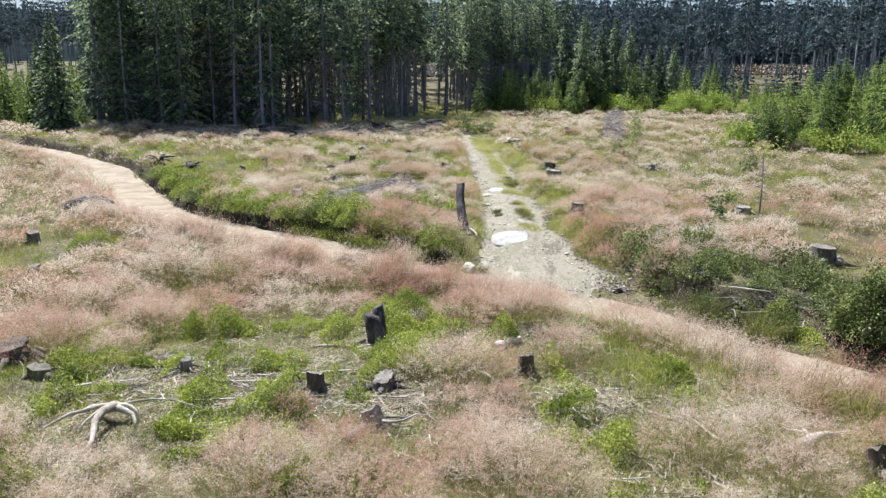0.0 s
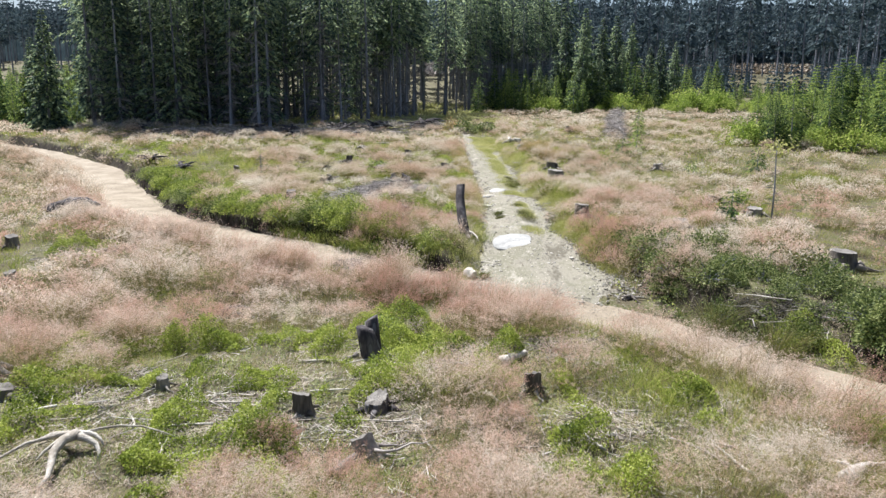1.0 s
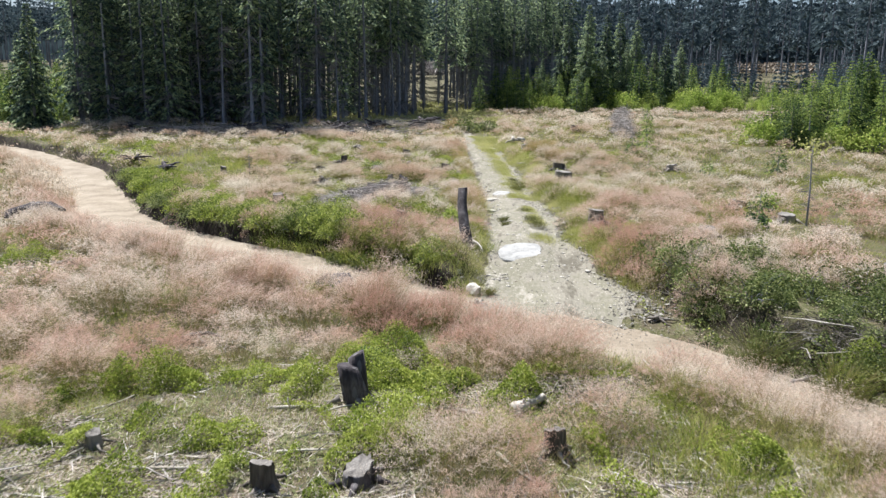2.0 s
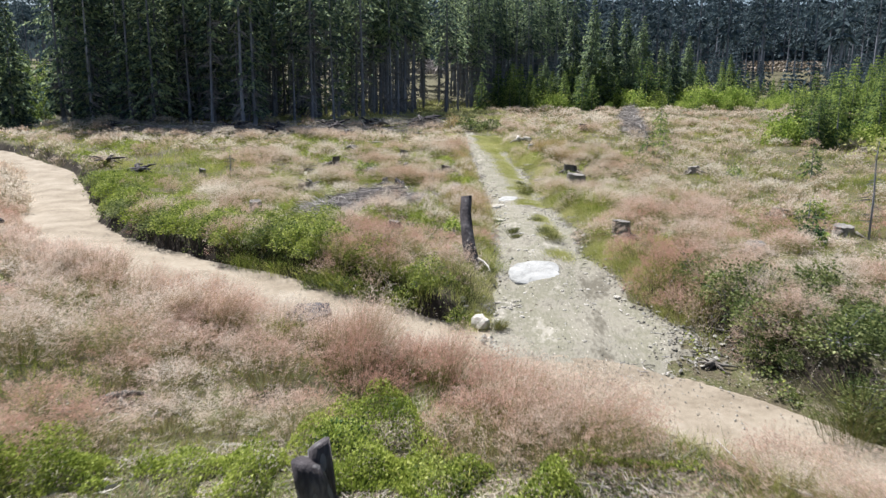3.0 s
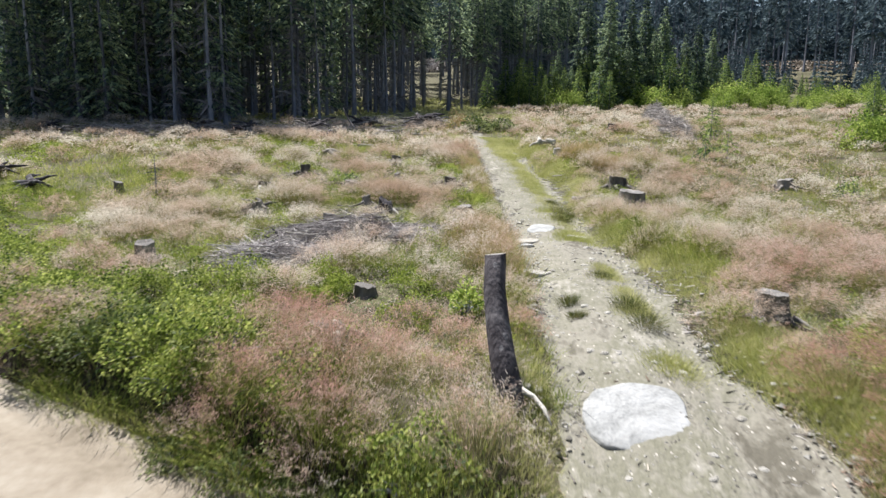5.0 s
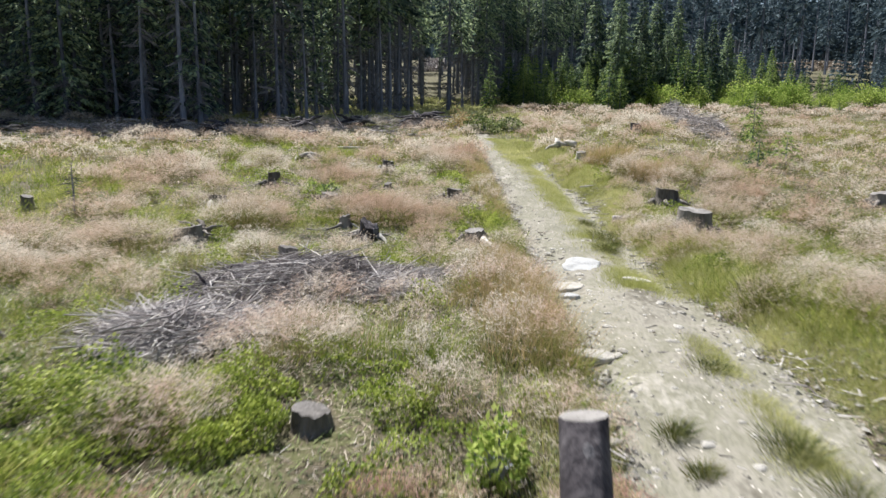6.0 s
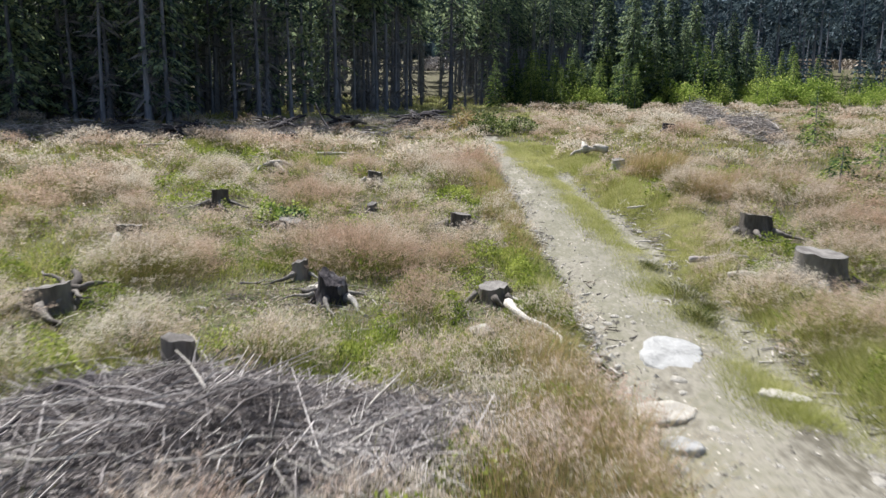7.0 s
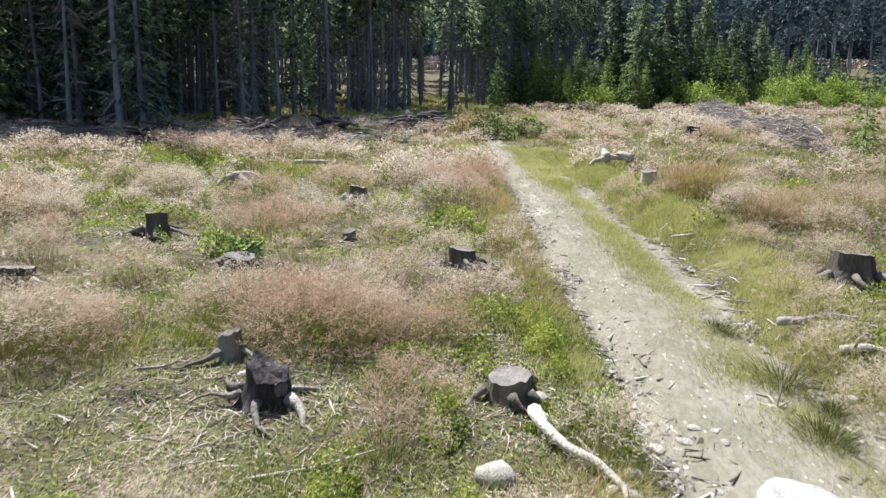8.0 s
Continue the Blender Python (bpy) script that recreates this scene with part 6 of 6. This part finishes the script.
def slab(name, x, y, outline, thick, mat, label, seed, turn=0.0, tilt=(0, 0), lift=0.0):
    """A flat stone slab with an uneven outline and rounded rim."""
    rng = np.random.default_rng(seed)
    n = 40
    a = np.linspace(0, 6.283, n, endpoint=False)
    base_r = np.interp(a, np.linspace(0, 6.283, len(outline) + 1), list(outline) + [outline[0]]) + rng.normal(0, 0.008, n)
    rings = [(1.0, -0.08), (1.01, thick * 0.5), (0.975, thick * 0.9), (0.9, thick), (0.6, thick * 1.06 + 0.01), (0.3, thick * 1.1 + 0.012)]
    vs = []
    for s, z in rings:
        px, py = base_r * s * np.cos(a), base_r * s * np.sin(a)
        vs.append(np.stack([px, py, z + 0.012 * lattice(px, py, 0.16, seed) + 0.006 * lattice(px, py, 0.05, seed)], 1))
    v = np.concatenate(vs + [[[0, 0, thick * 1.1 + 0.012]]])
    j, j2 = np.arange(n), (np.arange(n) + 1) % n
    f = [np.stack([k * n + j, k * n + j2, (k + 1) * n + j2], 1) for k in range(5)] + [np.stack([k * n + j, (k + 1) * n + j2, (k + 1) * n + j], 1) for k in range(5)]
    f.append(np.stack([5 * n + j, 5 * n + j2, np.full(n, 6 * n)], 1))
    ob = tagged(new(name, mesh_of(name, v, np.concatenate(f), mat, smooth=True)), label, "stone")
    r = max(outline)
    rise, bank = (ground_z(x, y + r) - ground_z(x, y - r)) / (2 * r), (ground_z(x + r, y) - ground_z(x - r, y)) / (2 * r)
    level = np.mean([ground_z(x + r * 0.6 * a, y + r * 0.6 * b) for a, b in ((1, 0), (-1, 0), (0, 1), (0, -1))])
    ob.matrix_basis = Matrix.Translation((x, y, level + 0.035 + lift)) @ Euler((math.atan(rise) + tilt[0], -math.atan(bank) + tilt[1], turn)).to_matrix().to_4x4()
    return ob


slab("stone_slab", 2.0, 20.05, (0.53, 0.66, 0.62, 0.58, 0.52, 0.56, 0.50, 0.54), 0.025, M_WHITE, "broad flat white rock slab in the track", 5, tilt=(0.05, 0.0))
slab("stone_slab", 2.4, 29.9, (0.27, 0.46, 0.62, 0.36, 0.34, 0.42, 0.44, 0.28), 0.03, M_WHITE, "white rock outcrop in the track", 6, tilt=(0.05, 0.0))
slab("stone_slab", 1.86, 28.55, (0.30, 0.26, 0.22, 0.26, 0.28, 0.24, 0.2, 0.24), 0.05, M_STONE, "pale flat rock in the track", 7)
slab("stone_slab", 1.80, 27.85, (0.17, 0.16, 0.15, 0.17, 0.16, 0.14, 0.15, 0.16), 0.06, M_WHITE, "small pale rock in the track", 8)
slab("stone_slab", 3.05, 28.8, (0.26, 0.14, 0.12, 0.16, 0.26, 0.14, 0.12, 0.16), 0.04, M_STONE, "pale flat rock in the track", 9, 0.1)
slab("stone_slab", 5.6, 17.9, (0.3, 0.24, 0.2, 0.26, 0.3, 0.24, 0.2, 0.22), 0.12, M_STONE, "pale flat stone in the grass", 10)
slab("stone_slab", 1.6, 25.3, (0.3, 0.2, 0.16, 0.2, 0.32, 0.2, 0.16, 0.2), 0.05, M_STONE, "pale flat rock in the track", 11, 0.3)
pale = tagged(new("boulder", stone_geo(35, 0.6, 0.3)), "small pale boulder in the grass", "stone")
pale.data.materials.append(M_STONE)
pale.matrix_basis = Matrix.Translation((0.4, 30.35, ground_z(0.4, 30.35) + 0.05)) @ Matrix.Scale(0.3, 4)
big = tagged(new("boulder", stone_geo(31, 0.75, 0.34)), "pale rounded boulder at the road junction", "stone")
big.data.materials.append(ramp_mat("pale_boulder", [(0.42, 0.39, 0.34), (0.56, 0.53, 0.475), (0.68, 0.65, 0.60)], 6.0, bump=0.6, bump_scale=30))
for p in big.data.polygons:
    p.use_smooth = False
big.matrix_basis = Matrix.Translation((0.75, 17.5, ground_z(0.75, 17.5) + 0.1)) @ Matrix.Scale(0.34, 4)

rng = np.random.default_rng(900)
n = 0
while n < 280:
    y = rng.uniform(16.2, 33)
    x = 2.4 + rng.uniform(-1.6, 1.6) + (rng.uniform(-1.2, 1.2) if y < 19 else 0)
    if lattice(x, y, 1.2, 72) + 0.5 * rng.normal() < 0.1 or abs(x - 2.0) < 0.6 and abs(y - 20.1) < 0.65:
        continue
    stone_at(STONES[n % 6], x, y, 0.035 + 0.12 * rng.random() ** 3, rng.uniform(0, 6.28), track, stretch=rng.uniform(0.9, 1.6))
    n += 1


def gravel(name, n, seed, place, size, label):
    """Small angular stones in one object."""
    rng = np.random.default_rng(seed)
    x, y = place(rng, n)
    s = size * (0.4 + rng.random(len(x)) ** 3 * 1.6)
    v0 = np.array([(1, 0, 0), (0, 1, 0), (-1, 0, 0), (0, -1, 0), (0, 0, 0.7)])
    a = rng.uniform(0, 6.28, len(x))
    c, d = np.cos(a)[:, None], np.sin(a)[:, None]
    jit = rng.normal(0, 0.18, (len(x), 5, 3)) + v0
    vx, vy = jit[..., 0] * c - jit[..., 1] * d, jit[..., 0] * d + jit[..., 1] * c
    v = np.stack([vx, vy, jit[..., 2]], -1) * s[:, None, None] + np.stack([x, y, height(x, y) + 0.03], 1)[:, None]
    f = (np.arange(len(x))[:, None, None] * 5 + np.array([(0, 1, 4), (1, 2, 4), (2, 3, 4), (3, 0, 4)])[None]).reshape(-1, 3)
    return tagged(new(name, mesh_of(name, v.reshape(-1, 3), f, M_GRAVEL)), label, "gravel", kind="stuff")


M_GRAVEL = ramp_mat("track_gravel", [(0.20, 0.188, 0.16), (0.31, 0.293, 0.257), (0.40, 0.385, 0.35)], 2.0, island=0.9, bump=0.3)


def track_spots(rng, n):
    y = 16 + 34 * rng.random(n) ** 1.3
    x = np.interp(y, [p[1] for p in TRACK], [p[0] for p in TRACK]) + rng.normal(0, 0.75 + 0.4 * ease(21, 16, y), n)
    ok = lattice(x, y, 0.9, 73) + 0.6 * lattice(x, y, 0.35, 74) > -0.15
    return x[ok], y[ok]


def road_spots(rng, n):
    x, y = rng.uniform(-14, 6, n), rng.uniform(11, 34, n)
    d, _ = along(ROAD, x, y)
    ok = (np.abs(d) < 1.25) & (rng.random(n) < 0.25 + 0.6 * (d > 0.7))
    return x[ok], y[ok]


gravel("track_gravel", 10000, 910, track_spots, 0.016, "loose pale gravel on the track")
def rut_edges(rng, n):
    y = rng.uniform(15.8, 46, n)
    out = 0.85 + 0.95 * ease(21, 16, y)
    x = np.interp(y, [p[1] for p in TRACK], [p[0] for p in TRACK]) + out * np.where(rng.random(n) < 0.55, -1, 1) + rng.normal(0, 0.14, n)
    ok = lattice(x, y, 0.8, 78) + 0.5 * lattice(x, y, 0.3, 79) > 0.0
    return x[ok], y[ok]


gravel("rut_stones", 7000, 913, rut_edges, 0.026, "stones and clods along the ruts")
gravel("edge_stones", 600, 914, lambda rng, n: (rng.normal(4.0, 0.3, n) - 0.25 * (rng.random(n)), rng.uniform(15.6, 19.5, n)), 0.022, "loose stones and clods at the junction edge")
gravel("road_gravel", 1500, 912, lambda rng, n: (rng.uniform(0.6, 5.4, n), 15.6 + rng.normal(0, 0.9, n)), 0.011, "loose stones where the track meets the road")
gravel("road_gravel", 12000, 911, road_spots, 0.012, "scattered small stones on the dirt road")


# ---- single plants ----
bush("spruce_bush", 7.6, 12.1, 0.7, 1.2, 12000, 0.055, 81, M_HEATH, "dark green spruce bush beside the road bank")
bush("mossy_bush", 2.0, 53.2, 0.9, 0.9, 900, 0.13, 83, M_HEATH, "grey-green bush where the track ends")
bush("mossy_bush", 3.4, 55.0, 1.0, 0.7, 900, 0.13, 84, M_HEATH, "dark green bush where the track ends")
bush("mossy_bush", 1.0, 54.6, 0.8, 1.1, 700, 0.13, 85, M_TAN, "brownish dry bush where the track ends")
for k, (x, y, w, h) in enumerate([(0.35, 22.6, 0.25, 0.45), (8.3, 21.2, 0.35, 0.5), (-3.4, 36.3, 0.35, 0.3), (-2.9, 36.0, 0.3, 0.3), (9.9, 24.0, 0.4, 0.6), (-1.0, 12.9, 0.3, 0.25), (6.5, 26.5, 0.3, 0.4), (11.5, 33.0, 0.5, 0.6)]):
    bush("leafy_shrub", x, y, w, h, 420, 0.07, 120 + k, M_BROAD if k % 2 == 0 else M_YOUNG, "small fresh green shrub in the grass", "small shrubs")
for k, (x, y, w, h) in enumerate([(3.28, 32.2, 0.28, 0.2), (3.08, 31.1, 0.24, 0.16), (3.4, 31.6, 0.12, 0.12), (2.75, 22.3, 0.18, 0.14), (2.67, 23.0, 0.22, 0.15), (1.88, 23.4, 0.14, 0.14), (1.9, 22.8, 0.14, 0.12), (2.66, 24.7, 0.25, 0.1), (3.2, 33.6, 0.2, 0.12), (1.05, 17.35, 0.09, 0.12), (3.9, 26.4, 0.35, 0.4), (5.2, 13.9, 0.3, 0.35), (5.9, 12.7, 0.35, 0.4)]):
    rt = np.random.default_rng(940 + k)
    px, t, lean = fountain(np.array([x]), np.array([y]), 420, w * 0.45, h * 1.6, 0.8, rt)
    v, f, _ = strips(px, t, lean, np.full(len(px), 0.007), rt)
    tagged(new("grass_tussock", mesh_of("grass_tussock", v, f, M_BASE)), "dark green grass tussock in the track", "grass tuft", "tussocks in the track")


def sapling(x, y, tall, leaves, label, seed):
    """A thin bare young tree with dead twigs and a few leaves at the top."""
    rng = np.random.default_rng(seed)
    ob = thing("sapling", Matrix.Translation((x, y, ground_z(x, y))), label, "young tree")
    part("trunk", tube([(0, 0, -0.1), (0.02, 0, tall * 0.4), (0.0, 0.02, tall * 0.8), (0.03, 0, tall)], [0.028, 0.022, 0.014, 0.005], 7), M_BARK, ob)
    m = 46
    h = rng.uniform(0.15, 0.7, m) * tall
    a = rng.uniform(0, 6.28, m)
    part("twig", twigs(np.stack([0 * h, 0 * h, h], 1), np.stack([np.cos(a), np.sin(a), rng.uniform(-0.3, 0.2, m)], 1), rng.uniform(0.15, 0.42, m), np.full(m, 0.005), 0.1, rng), M_TWIG, ob, smooth=False)
    q = rng.normal(0, 1, (leaves, 3)) * [0.24, 0.24, 0.13] * tall / 2.2 + [0, 0, tall * 0.92]
    part("foliage", twigs(q, rng.normal(size=(leaves, 3)), np.full(leaves, 0.1), np.full(leaves, 0.03), 0.2, rng), M_MOSS, ob, smooth=False)
    return ob


sapling(9.75, 21.4, 2.3, 130, "thin half-dead sapling with yellowish leaves at the top", 130)
for k, (x, y, tall, wide, say) in enumerate([(13.0, 47.8, 2.3, 0.85, "small sparse spruce in pale grass"), (11.0, 40.6, 1.35, 0.8, "low bushy green spruce in the grass"), (10.4, 41.2, 1.0, 0.7, "low bushy green spruce in the grass"), (14.5, 33.2, 1.5, 0.8, "low dark green spruce in the grass"), (9.4, 23.3, 0.8, 0.55, "small fresh green spruce among stumps"), (8.6, 21.6, 0.6, 0.5, "small fresh green spruce among stumps")]):
    tree("small_spruce", conifer(tall, 0.06, wide, 0.13, 16, 170 + k, trunk_r=0.03, sides=6, twig=0.22, slim=0.15), M_YOUNG, stand(None, x, y, k * 1.3, 1.0), say, "young tree", "small spruces")
sapling(-8.2, 33.5, 1.1, 30, "thin bare dead sapling in the grass", 132)
